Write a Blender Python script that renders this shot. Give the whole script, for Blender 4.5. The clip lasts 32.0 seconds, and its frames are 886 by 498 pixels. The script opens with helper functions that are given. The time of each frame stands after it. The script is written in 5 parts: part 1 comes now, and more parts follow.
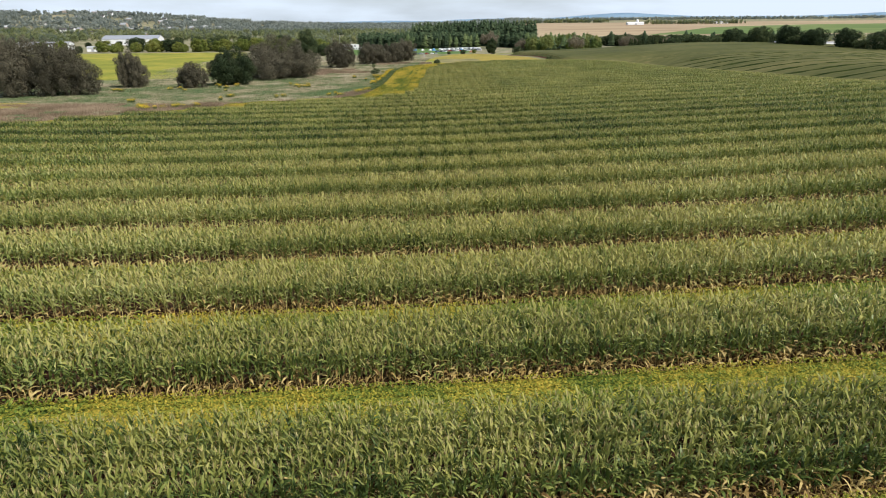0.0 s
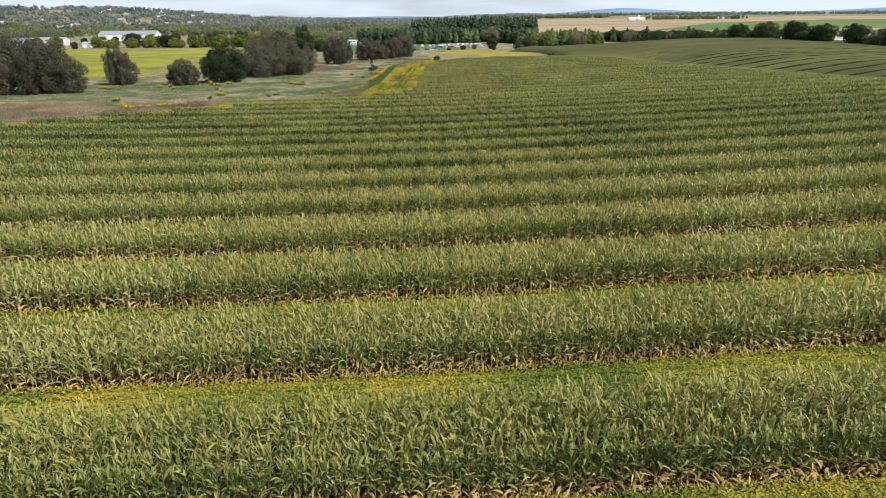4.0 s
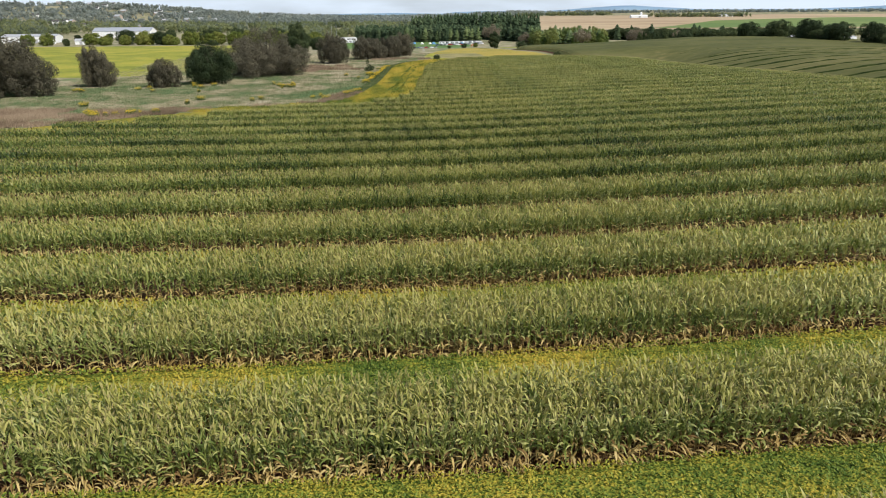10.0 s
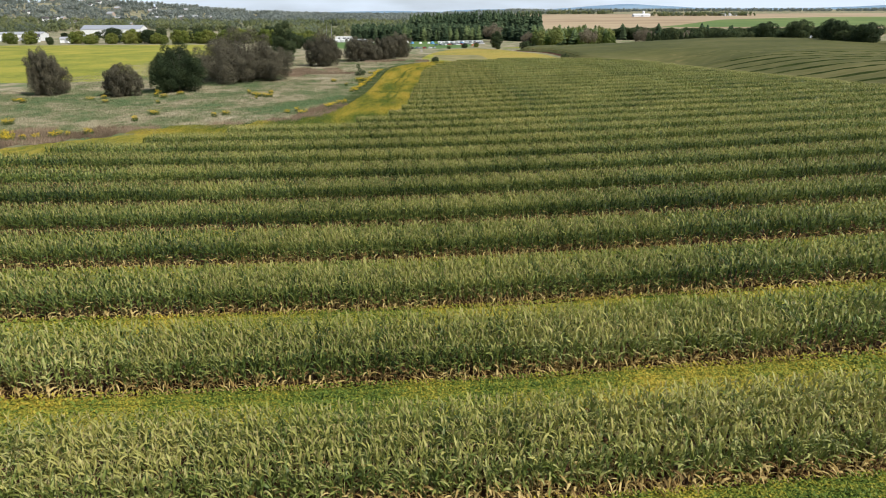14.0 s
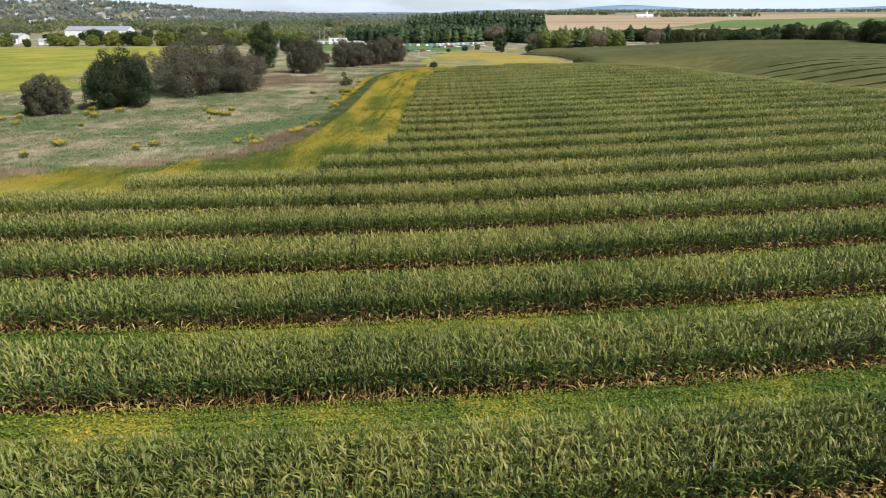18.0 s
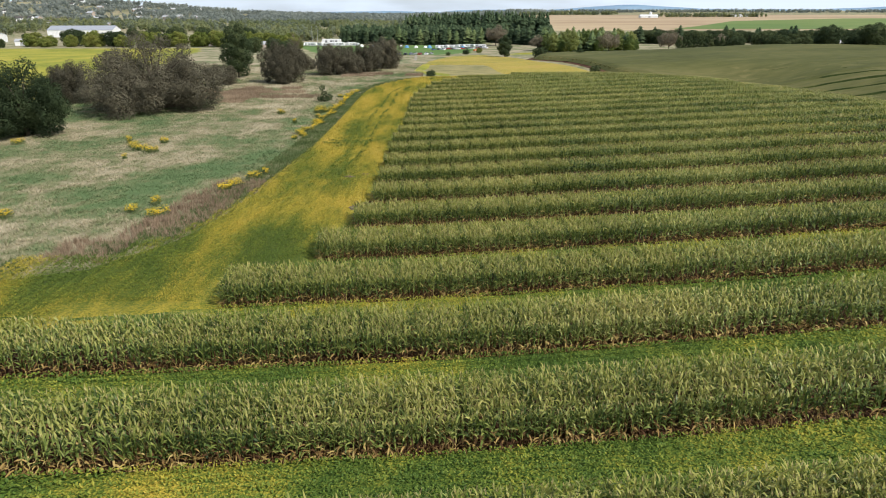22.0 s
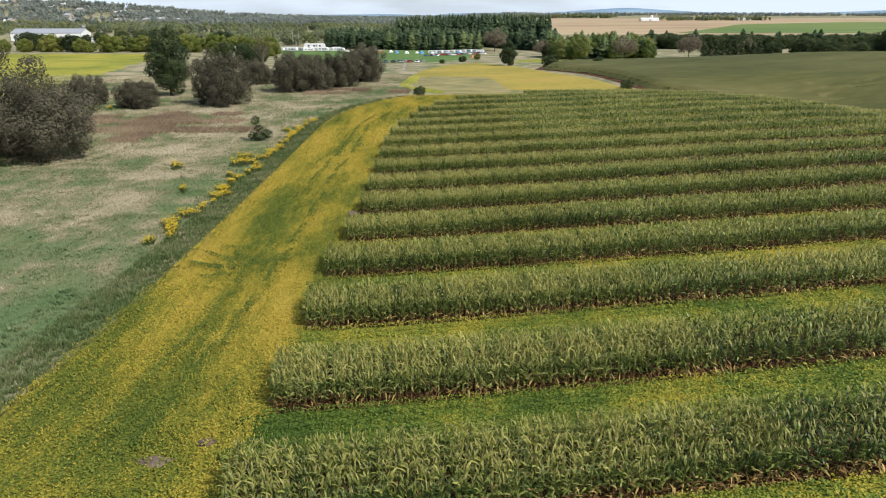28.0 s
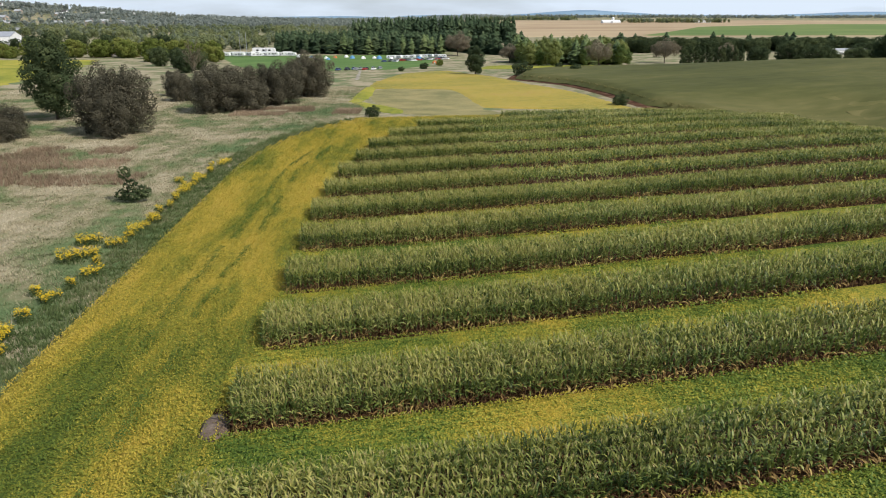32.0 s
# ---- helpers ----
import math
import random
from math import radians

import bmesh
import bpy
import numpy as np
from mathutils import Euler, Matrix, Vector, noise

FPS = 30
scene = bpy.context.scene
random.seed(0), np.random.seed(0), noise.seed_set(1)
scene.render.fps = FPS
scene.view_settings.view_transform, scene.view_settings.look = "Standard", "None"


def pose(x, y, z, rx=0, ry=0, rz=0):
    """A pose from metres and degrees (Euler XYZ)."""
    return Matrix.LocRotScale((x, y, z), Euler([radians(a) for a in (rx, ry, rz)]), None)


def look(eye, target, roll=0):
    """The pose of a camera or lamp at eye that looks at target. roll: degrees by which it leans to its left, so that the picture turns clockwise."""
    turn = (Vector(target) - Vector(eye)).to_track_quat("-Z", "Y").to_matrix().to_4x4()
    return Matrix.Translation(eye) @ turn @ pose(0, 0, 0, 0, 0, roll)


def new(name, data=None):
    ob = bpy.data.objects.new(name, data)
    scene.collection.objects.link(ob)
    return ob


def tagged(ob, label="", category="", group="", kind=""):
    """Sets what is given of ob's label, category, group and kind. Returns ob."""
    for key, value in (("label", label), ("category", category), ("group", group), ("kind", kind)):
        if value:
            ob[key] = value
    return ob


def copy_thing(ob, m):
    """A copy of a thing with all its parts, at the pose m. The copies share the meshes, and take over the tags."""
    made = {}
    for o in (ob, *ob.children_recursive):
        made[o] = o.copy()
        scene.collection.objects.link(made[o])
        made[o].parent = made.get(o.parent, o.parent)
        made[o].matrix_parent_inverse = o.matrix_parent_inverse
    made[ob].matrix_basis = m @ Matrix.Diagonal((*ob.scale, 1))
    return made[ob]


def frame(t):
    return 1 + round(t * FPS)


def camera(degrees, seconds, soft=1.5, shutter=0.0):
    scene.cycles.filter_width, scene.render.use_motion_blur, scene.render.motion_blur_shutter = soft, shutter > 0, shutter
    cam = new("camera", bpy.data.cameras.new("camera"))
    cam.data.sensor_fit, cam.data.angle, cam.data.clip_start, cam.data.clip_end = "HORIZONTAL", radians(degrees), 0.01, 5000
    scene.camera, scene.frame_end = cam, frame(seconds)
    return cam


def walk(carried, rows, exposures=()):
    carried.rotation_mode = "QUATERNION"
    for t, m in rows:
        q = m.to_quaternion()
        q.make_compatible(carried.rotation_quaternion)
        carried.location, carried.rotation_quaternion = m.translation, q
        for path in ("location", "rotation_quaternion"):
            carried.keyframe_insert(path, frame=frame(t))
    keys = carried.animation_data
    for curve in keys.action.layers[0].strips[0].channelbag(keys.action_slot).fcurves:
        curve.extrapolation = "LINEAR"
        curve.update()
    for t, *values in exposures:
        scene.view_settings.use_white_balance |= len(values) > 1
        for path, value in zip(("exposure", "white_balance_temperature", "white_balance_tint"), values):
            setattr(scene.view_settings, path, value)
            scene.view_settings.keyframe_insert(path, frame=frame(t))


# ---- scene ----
cam = camera(66.0, 32.0, soft=1.0)
METRES, EYE, TILT, LEAN, TURN = 224.6, 14.6, -1.4, -1.2, 0.0
ROWS = [
    (0.0, 0.0, 0.0, 0.0, -0.52, -16.99, 1.71),
    (0.5, 0.0001, 0.0054, 0.0, -0.52, -17.08, 1.72),
    (1.0, 0.0003, 0.0113, 0.0001, -0.52, -17.26, 1.75),
    (1.5, 0.0003, 0.016, 0.0002, -0.52, -17.37, 1.73),
    (2.0, 0.0004, 0.0211, 0.0003, -0.52, -17.37, 1.72),
    (2.5, 0.0004, 0.0252, 0.0003, -0.52, -17.36, 1.72),
    (3.0, 0.0005, 0.0296, 0.0004, -0.52, -17.34, 1.72),
    (3.5, 0.0006, 0.0332, 0.0005, -0.53, -17.34, 1.71),
    (5.5, 0.0009, 0.0479, 0.0008, -0.48, -17.31, 1.67),
    (6.0, 0.001, 0.0515, 0.001, -0.49, -17.31, 1.68),
    (6.5, 0.001, 0.0551, 0.0011, -0.49, -17.31, 1.68),
    (7.0, 0.0011, 0.059, 0.0013, -0.5, -17.36, 1.69),
    (7.5, 0.0011, 0.0638, 0.0014, -0.51, -17.38, 1.68),
    (8.0, 0.0012, 0.0702, 0.0016, -0.51, -17.41, 1.67),
    (8.5, 0.0014, 0.078, 0.0018, -0.49, -17.44, 1.67),
    (9.0, 0.0014, 0.087, 0.0022, -0.51, -17.48, 1.63),
    (9.5, 0.0015, 0.0969, 0.0025, -0.5, -17.51, 1.61),
    (10.0, 0.0016, 0.1079, 0.0028, -0.49, -17.56, 1.59),
    (10.5, 0.0017, 0.12, 0.0032, -0.5, -17.59, 1.54),
    (11.0, 0.0018, 0.1331, 0.0036, -0.5, -17.59, 1.52),
    (11.5, 0.002, 0.1473, 0.004, -0.49, -17.6, 1.52),
    (12.0, 0.0023, 0.1627, 0.0046, -0.5, -17.64, 1.5),
    (12.5, 0.0025, 0.179, 0.0052, -0.51, -17.65, 1.5),
    (13.0, 0.0028, 0.196, 0.0058, -0.52, -17.67, 1.48),
    (13.5, 0.0031, 0.2134, 0.0066, -0.54, -17.68, 1.45),
    (14.0, 0.0035, 0.2314, 0.0074, -0.54, -17.71, 1.42),
    (14.5, 0.0038, 0.2495, 0.0082, -0.58, -17.7, 1.4),
    (16.5, 0.0029, 0.3304, 0.0068, -0.68, -17.59, 1.44),
    (17.0, 0.0034, 0.3519, 0.0076, -0.68, -17.61, 1.44),
    (17.5, 0.0038, 0.3736, 0.0084, -0.65, -17.62, 1.43),
    (18.0, 0.0042, 0.3952, 0.0092, -0.64, -17.64, 1.43),
    (18.5, 0.0047, 0.4152, 0.0101, -0.66, -17.65, 1.43),
    (19.0, 0.0052, 0.4382, 0.0109, -0.66, -17.67, 1.44),
    (19.5, 0.0055, 0.4583, 0.0117, -0.65, -17.7, 1.42),
    (20.0, 0.0059, 0.481, 0.0125, -0.73, -17.71, 1.38),
    (20.5, 0.0063, 0.5009, 0.0132, -0.73, -17.71, 1.37),
    (21.0, 0.0067, 0.5234, 0.0139, -0.7, -17.69, 1.37),
    (21.5, 0.007, 0.5432, 0.0148, -0.68, -17.68, 1.35),
    (22.0, 0.0074, 0.5654, 0.0158, -0.66, -17.69, 1.28),
    (22.5, 0.0078, 0.5849, 0.0165, -0.65, -17.68, 1.26),
    (23.0, 0.0084, 0.607, 0.0171, -0.63, -17.67, 1.25),
    (23.5, 0.0089, 0.6263, 0.0174, -0.61, -17.66, 1.23),
    (24.0, 0.0095, 0.6484, 0.0177, -0.6, -17.63, 1.23),
    (24.5, 0.0099, 0.6677, 0.018, -0.58, -17.63, 1.22),
    (25.0, 0.0104, 0.6896, 0.0184, -0.56, -17.61, 1.2),
    (25.5, 0.0108, 0.7087, 0.0187, -0.53, -17.59, 1.2),
    (27.5, 0.0133, 0.8058, 0.0174, -1.13, -17.48, 1.27),
    (28.0, 0.0138, 0.829, 0.018, -1.1, -17.45, 1.23),
    (28.5, 0.0143, 0.8491, 0.0185, -1.08, -17.45, 1.21),
    (29.0, 0.0148, 0.872, 0.0191, -1.04, -17.43, 1.18),
    (29.5, 0.0153, 0.8919, 0.0199, -1.02, -17.42, 1.14),
    (30.0, 0.0161, 0.9147, 0.0205, -1.0, -17.41, 1.14),
    (30.5, 0.0167, 0.9344, 0.0212, -0.99, -17.38, 1.13),
    (31.0, 0.0175, 0.9571, 0.0219, -1.17, -17.36, 1.14),
    (31.5, 0.0182, 0.9768, 0.0225, -1.44, -17.33, 1.14),
    (31.7, 0.0187, 0.9858, 0.0227, -1.6, -17.34, 1.17),
    (31.8, 0.019, 0.9903, 0.0228, -2.12, -17.35, 1.19),
    (31.9, 0.0194, 0.9948, 0.023, -2.72, -17.36, 1.23),
    (32.0, 0.0198, 0.9993, 0.0231, -4.31, -17.37, 1.28),
]
walk(cam, [(t, pose(0, 0, EYE, TILT, LEAN, TURN) @ pose(METRES * x, METRES * y, METRES * z, 90 + pitch, roll, yaw)) for t, x, y, z, yaw, pitch, roll in ROWS],
     exposures=((0, 0.08), (7, 0.12), (12, 0.06), (18, 0.14), (23, 0.18), (25, 0.1), (28, 0.12), (32, 0.0)))

# ---- world, sun, exposure ----
SUN_AZ, SUN_EL = 130.0, 44.0      # degrees clockwise from the flight direction; height over the horizon
sun_dir = Vector((math.sin(radians(SUN_AZ)) * math.cos(radians(SUN_EL)), math.cos(radians(SUN_AZ)) * math.cos(radians(SUN_EL)), math.sin(radians(SUN_EL))))
world = bpy.data.worlds.new("sky")
scene.world = world
world.use_nodes = True
wn, wl = world.node_tree.nodes, world.node_tree.links
wn.clear()
sky = wn.new("ShaderNodeTexSky")
sky.sky_type, sky.sun_disc = "NISHITA", False
sky.sun_elevation, sky.sun_rotation = radians(SUN_EL), radians(SUN_AZ)
sky.air_density, sky.dust_density, sky.ozone_density, sky.altitude = 1.0, 2.0, 1.0, 250
back, out = wn.new("ShaderNodeBackground"), wn.new("ShaderNodeOutputWorld")
back.inputs["Strength"].default_value = 0.085
coords, cloud_map = wn.new("ShaderNodeTexCoord"), wn.new("ShaderNodeMapping")
cloud_map.inputs["Scale"].default_value = (1.0, 1.0, 5.0)
clouds = wn.new("ShaderNodeTexNoise")
clouds.inputs["Scale"].default_value, clouds.inputs["Detail"].default_value = 3.5, 6.0
cover = wn.new("ShaderNodeMapRange")
cover.inputs["From Min"].default_value, cover.inputs["From Max"].default_value = 0.4, 0.6
cover.inputs["To Min"].default_value, cover.inputs["To Max"].default_value = 0.6, 0.98
mix = wn.new("ShaderNodeMix")
mix.data_type = "RGBA"
haze, rise, veil = wn.new("ShaderNodeMix"), wn.new("ShaderNodeMapRange"), wn.new("ShaderNodeSeparateXYZ")
haze.data_type = "RGBA"
haze.inputs["A"].default_value, haze.inputs["B"].default_value = (8.9, 10.2, 11.8, 1), (4.2, 5.2, 6.7, 1)   # whitish over the horizon, bluer above
rise.inputs["From Min"].default_value, rise.inputs["From Max"].default_value = 0.02, 0.4
wl.new(coords.outputs["Generated"], veil.inputs[0])
wl.new(veil.outputs["Z"], rise.inputs["Value"])
wl.new(rise.outputs["Result"], haze.inputs["Factor"])
wl.new(haze.outputs["Result"], mix.inputs["B"])
wl.new(coords.outputs["Generated"], cloud_map.inputs["Vector"])
wl.new(cloud_map.outputs["Vector"], clouds.inputs["Vector"])
wl.new(clouds.outputs["Fac"], cover.inputs["Value"])
wl.new(cover.outputs["Result"], mix.inputs["Factor"])
wl.new(sky.outputs["Color"], mix.inputs["A"])
wl.new(mix.outputs["Result"], back.inputs["Color"])
wl.new(back.outputs["Background"], out.inputs["Surface"])
sun_data = bpy.data.lights.new("sun", "SUN")
sun_data.energy, sun_data.angle, sun_data.color = 5.0, radians(0.6), (1.0, 0.94, 0.85)
sun = new("sun", sun_data)
sun.matrix_world = look(sun_dir * 300, (0, 0, 0))


# ---- materials ----
def ramp_stops(node, stops):
    ramp = node.color_ramp
    while len(ramp.elements) > 1:
        ramp.elements.remove(ramp.elements[-1])
    ramp.elements[0].position, ramp.elements[0].color = stops[0][0], (*stops[0][1], 1)
    for p, c in stops[1:]:
        ramp.elements.new(p).color = (*c, 1)


def material(name, stops, scale=1.0, rough=0.8, metal=0.0, fine=None, fine_amount=0.35, islands=0.0, objects=0.0, bump=0.0, bump_scale=None, through_light=0.0, stretch=(1, 1, 1), spec=0.3, detail=4.0, cells=0.0, cell_amount=0.5, along=None):
    """A surface with large patches (stops along a noise in world metres), fine grain, and a shift of tone from piece to piece."""
    m = bpy.data.materials.new(name)
    m.use_nodes = True
    n, l = m.node_tree.nodes, m.node_tree.links
    bsdf = n["Principled BSDF"]
    bsdf.inputs["Roughness"].default_value, bsdf.inputs["Metallic"].default_value = rough, metal
    bsdf.inputs["Specular IOR Level"].default_value = spec
    geo = n.new("ShaderNodeNewGeometry")
    mapping = n.new("ShaderNodeMapping")
    mapping.inputs["Scale"].default_value = stretch
    l.new(geo.outputs["Position"], mapping.inputs["Vector"])
    large = n.new("ShaderNodeTexNoise")
    large.inputs["Scale"].default_value, large.inputs["Detail"].default_value = scale, detail
    l.new(mapping.outputs["Vector"], large.inputs["Vector"])
    value = large.outputs["Fac"]

    def add(sock, amount, value):
        a = n.new("ShaderNodeMath")
        a.operation = "MULTIPLY_ADD"
        l.new(sock, a.inputs[0])
        a.inputs[1].default_value = amount
        s = n.new("ShaderNodeMath")
        s.operation = "SUBTRACT"
        l.new(value, s.inputs[0])
        s.inputs[1].default_value = amount / 2
        l.new(s.outputs[0], a.inputs[2])
        return a.outputs[0]
    if fine:
        grain = n.new("ShaderNodeTexNoise")
        grain.inputs["Scale"].default_value, grain.inputs["Detail"].default_value = fine, 3.0
        l.new(mapping.outputs["Vector"], grain.inputs["Vector"])
        value = add(grain.outputs["Fac"], fine_amount, value)
    if cells:
        vor = n.new("ShaderNodeTexVoronoi")
        vor.inputs["Scale"].default_value = cells
        l.new(geo.outputs["Position"], vor.inputs["Vector"])
        sep = n.new("ShaderNodeSeparateColor")
        l.new(vor.outputs["Color"], sep.inputs["Color"])
        value = add(sep.outputs["Red"], cell_amount, value)
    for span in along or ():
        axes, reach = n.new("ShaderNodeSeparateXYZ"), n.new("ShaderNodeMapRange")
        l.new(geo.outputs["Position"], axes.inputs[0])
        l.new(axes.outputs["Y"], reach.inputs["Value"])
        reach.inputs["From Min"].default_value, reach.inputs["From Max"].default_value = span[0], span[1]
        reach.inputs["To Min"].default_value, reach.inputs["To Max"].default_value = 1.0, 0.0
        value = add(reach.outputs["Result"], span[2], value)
    if islands:
        value = add(geo.outputs["Random Per Island"], islands, value)
    if objects:
        info = n.new("ShaderNodeObjectInfo")
        value = add(info.outputs["Random"], objects, value)
    ramp = n.new("ShaderNodeValToRGB")
    ramp_stops(ramp, stops)
    l.new(value, ramp.inputs["Fac"])
    l.new(ramp.outputs["Color"], bsdf.inputs["Base Color"])
    if bump:
        b, bn = n.new("ShaderNodeBump"), n.new("ShaderNodeTexNoise")
        bn.inputs["Scale"].default_value, bn.inputs["Detail"].default_value = bump_scale or (fine or scale * 8), 5.0
        l.new(geo.outputs["Position"], bn.inputs["Vector"])
        b.inputs["Strength"].default_value, b.inputs["Distance"].default_value = 1.0, bump
        l.new(vor.outputs["Distance"] if cells else bn.outputs["Fac"], b.inputs["Height"])
        l.new(b.outputs["Normal"], bsdf.inputs["Normal"])
    if through_light:
        tr, mx = n.new("ShaderNodeBsdfTranslucent"), n.new("ShaderNodeMixShader")
        l.new(ramp.outputs["Color"], tr.inputs["Color"])
        mx.inputs[0].default_value = through_light
        l.new(bsdf.outputs[0], mx.inputs[1])
        l.new(tr.outputs[0], mx.inputs[2])
        l.new(mx.outputs[0], n["Material Output"].inputs["Surface"])
    return m


def plain(name, colour, rough=0.5, metal=0.0, spec=0.4):
    lo = tuple(c * 0.85 for c in colour)
    hi = tuple(min(1, c * 1.1) for c in colour)
    return material(name, [(0.3, lo), (0.7, hi)], scale=0.8, rough=rough, metal=metal, fine=6.0, fine_amount=0.2, spec=spec)


M = {}
M["meadow"] = material("meadow_ground", [(0.27, (0.096, 0.145, 0.0633)), (0.41, (0.141, 0.169, 0.0814)), (0.495, (0.198, 0.19, 0.111)), (0.59, (0.288, 0.254, 0.169)), (0.8, (0.35, 0.305, 0.215))], scale=0.085, fine=0.4, fine_amount=0.6, rough=0.95, bump=0.12, bump_scale=2.5, stretch=(1, 0.7, 1), along=((290, 410, -0.08),), spec=0.05)
M["soil"] = material("bare_soil", [(0.3, (0.045, 0.02, 0.011)), (0.55, (0.085, 0.042, 0.024)), (0.75, (0.15, 0.09, 0.06))], scale=0.4, fine=7.0, rough=0.95, bump=0.05, bump_scale=9.0, spec=0.1)
# The along steps work the field's changing light into the corn leaf colours.
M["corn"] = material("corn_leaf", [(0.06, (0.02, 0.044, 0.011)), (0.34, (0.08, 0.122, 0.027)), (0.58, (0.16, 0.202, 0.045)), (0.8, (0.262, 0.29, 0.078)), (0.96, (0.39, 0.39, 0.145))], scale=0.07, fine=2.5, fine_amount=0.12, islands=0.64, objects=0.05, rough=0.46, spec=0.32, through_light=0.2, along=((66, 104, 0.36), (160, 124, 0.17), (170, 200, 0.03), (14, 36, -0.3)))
M["corn_dry"] = material("dry_corn_leaf", [(0.15, (0.07, 0.035, 0.016)), (0.38, (0.2, 0.125, 0.046)), (0.6, (0.38, 0.27, 0.095)), (0.85, (0.54, 0.42, 0.18))], scale=0.3, islands=0.7, rough=0.7, through_light=0.2, spec=0.2, along=((92, 130, 0.3),))
M["corn_far"] = material("far_corn_leaf", [(0.12, (0.065, 0.075, 0.026)), (0.42, (0.11, 0.115, 0.04)), (0.66, (0.165, 0.155, 0.06)), (0.9, (0.215, 0.19, 0.08))], scale=0.03, fine=0.35, fine_amount=0.5, islands=0.3, objects=0.05, rough=0.8, spec=0.1, through_light=0.2, stretch=(0.4, 1, 1))
# Paler upper leaves: sunlight on the strip tops put into the colour.
M["corn_top_lit"] = material("lit_upper_corn_leaf", [(0.08, (0.115, 0.148, 0.037)), (0.36, (0.2, 0.226, 0.055)), (0.58, (0.292, 0.298, 0.077)), (0.85, (0.405, 0.38, 0.12))], scale=0.07, fine=2.5, fine_amount=0.12, islands=0.42, objects=0.05, rough=0.52, spec=0.24, through_light=0.26, along=((66, 104, 0.36), (160, 124, 0.17), (170, 200, 0.03), (14, 36, -0.3)))
M["tassel"] = material("corn_tassel", [(0.3, (0.34, 0.28, 0.125)), (0.7, (0.5, 0.42, 0.2))], scale=0.3, islands=0.3, rough=0.8, through_light=0.2)
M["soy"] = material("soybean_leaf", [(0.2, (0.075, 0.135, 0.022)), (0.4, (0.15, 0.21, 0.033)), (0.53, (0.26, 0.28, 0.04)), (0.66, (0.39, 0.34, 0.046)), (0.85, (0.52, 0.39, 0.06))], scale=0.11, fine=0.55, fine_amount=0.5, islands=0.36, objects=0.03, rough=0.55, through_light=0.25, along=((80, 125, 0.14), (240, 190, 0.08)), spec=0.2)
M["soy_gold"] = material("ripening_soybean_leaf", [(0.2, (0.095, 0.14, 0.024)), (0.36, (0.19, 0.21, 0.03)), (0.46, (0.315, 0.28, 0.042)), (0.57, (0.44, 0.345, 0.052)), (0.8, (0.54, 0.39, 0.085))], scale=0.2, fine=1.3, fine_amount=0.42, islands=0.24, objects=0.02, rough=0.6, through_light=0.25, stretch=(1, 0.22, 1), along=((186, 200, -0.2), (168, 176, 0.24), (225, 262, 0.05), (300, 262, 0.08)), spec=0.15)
# Canopy sheets: leaf colours darkened, the shade between plants put into the colour.
M["soy_under_shaded"] = material("soybean_canopy", [(0.2, (0.045, 0.08, 0.014)), (0.4, (0.1, 0.14, 0.022)), (0.53, (0.19, 0.2, 0.03)), (0.66, (0.3, 0.26, 0.037)), (0.85, (0.42, 0.31, 0.05))], scale=0.11, fine=0.55, fine_amount=0.5, cells=9.0, cell_amount=0.36, rough=0.8, bump=0.08, along=((80, 125, 0.14), (240, 190, 0.08)), spec=0.1)
M["gold_under_shaded"] = material("ripening_soybean_canopy_shaded", [(0.2, (0.065, 0.095, 0.016)), (0.36, (0.135, 0.15, 0.022)), (0.46, (0.22, 0.2, 0.028)), (0.57, (0.32, 0.26, 0.036)), (0.8, (0.4, 0.3, 0.06))], scale=0.2, fine=1.3, fine_amount=0.42, cells=9.0, cell_amount=0.24, rough=0.8, bump=0.1, stretch=(1, 0.22, 1), along=((186, 200, -0.2), (168, 176, 0.24), (225, 262, 0.05), (300, 262, 0.08)), spec=0.1)
M["grass"] = material("meadow_grass", [(0.27, (0.141, 0.209, 0.096)), (0.41, (0.209, 0.249, 0.124)), (0.495, (0.288, 0.277, 0.164)), (0.59, (0.429, 0.379, 0.26)), (0.8, (0.531, 0.475, 0.35))], scale=0.085, fine=0.4, fine_amount=0.6, islands=0.22, objects=0.06, rough=0.85, through_light=0.25, stretch=(1, 0.7, 1), along=((290, 410, -0.08), (215, 255, 0.0)), spec=0.1)
M["golden"] = material("goldenrod_flower", [(0.3, (0.38, 0.28, 0.014)), (0.7, (0.6, 0.43, 0.024))], scale=0.5, islands=0.6, rough=0.9)
M["weed"] = material("weed_leaf", [(0.3, (0.075, 0.115, 0.04)), (0.55, (0.13, 0.17, 0.065)), (0.75, (0.22, 0.225, 0.12))], scale=0.25, fine=1.0, fine_amount=0.4, islands=0.4, rough=0.75, through_light=0.25, spec=0.1)
M["willow"] = material("willow_leaf", [(0.2, (0.072, 0.07, 0.05)), (0.5, (0.13, 0.12, 0.085)), (0.8, (0.21, 0.19, 0.135))], scale=0.3, fine=1.2, fine_amount=0.3, islands=0.12, objects=0.25, rough=0.9, spec=0.05, through_light=0.5)
M["broadleaf"] = material("broadleaf", [(0.2, (0.034, 0.052, 0.026)), (0.5, (0.066, 0.092, 0.042)), (0.8, (0.125, 0.15, 0.065))], scale=0.3, fine=1.0, fine_amount=0.25, islands=0.15, objects=0.35, rough=0.8, through_light=0.45, spec=0.1)
M["bright"] = material("light_green_leaf", [(0.25, (0.1, 0.135, 0.03)), (0.5, (0.17, 0.205, 0.05)), (0.8, (0.26, 0.265, 0.075))], scale=0.1, islands=0.15, objects=0.35, rough=0.8, through_light=0.4, spec=0.1)
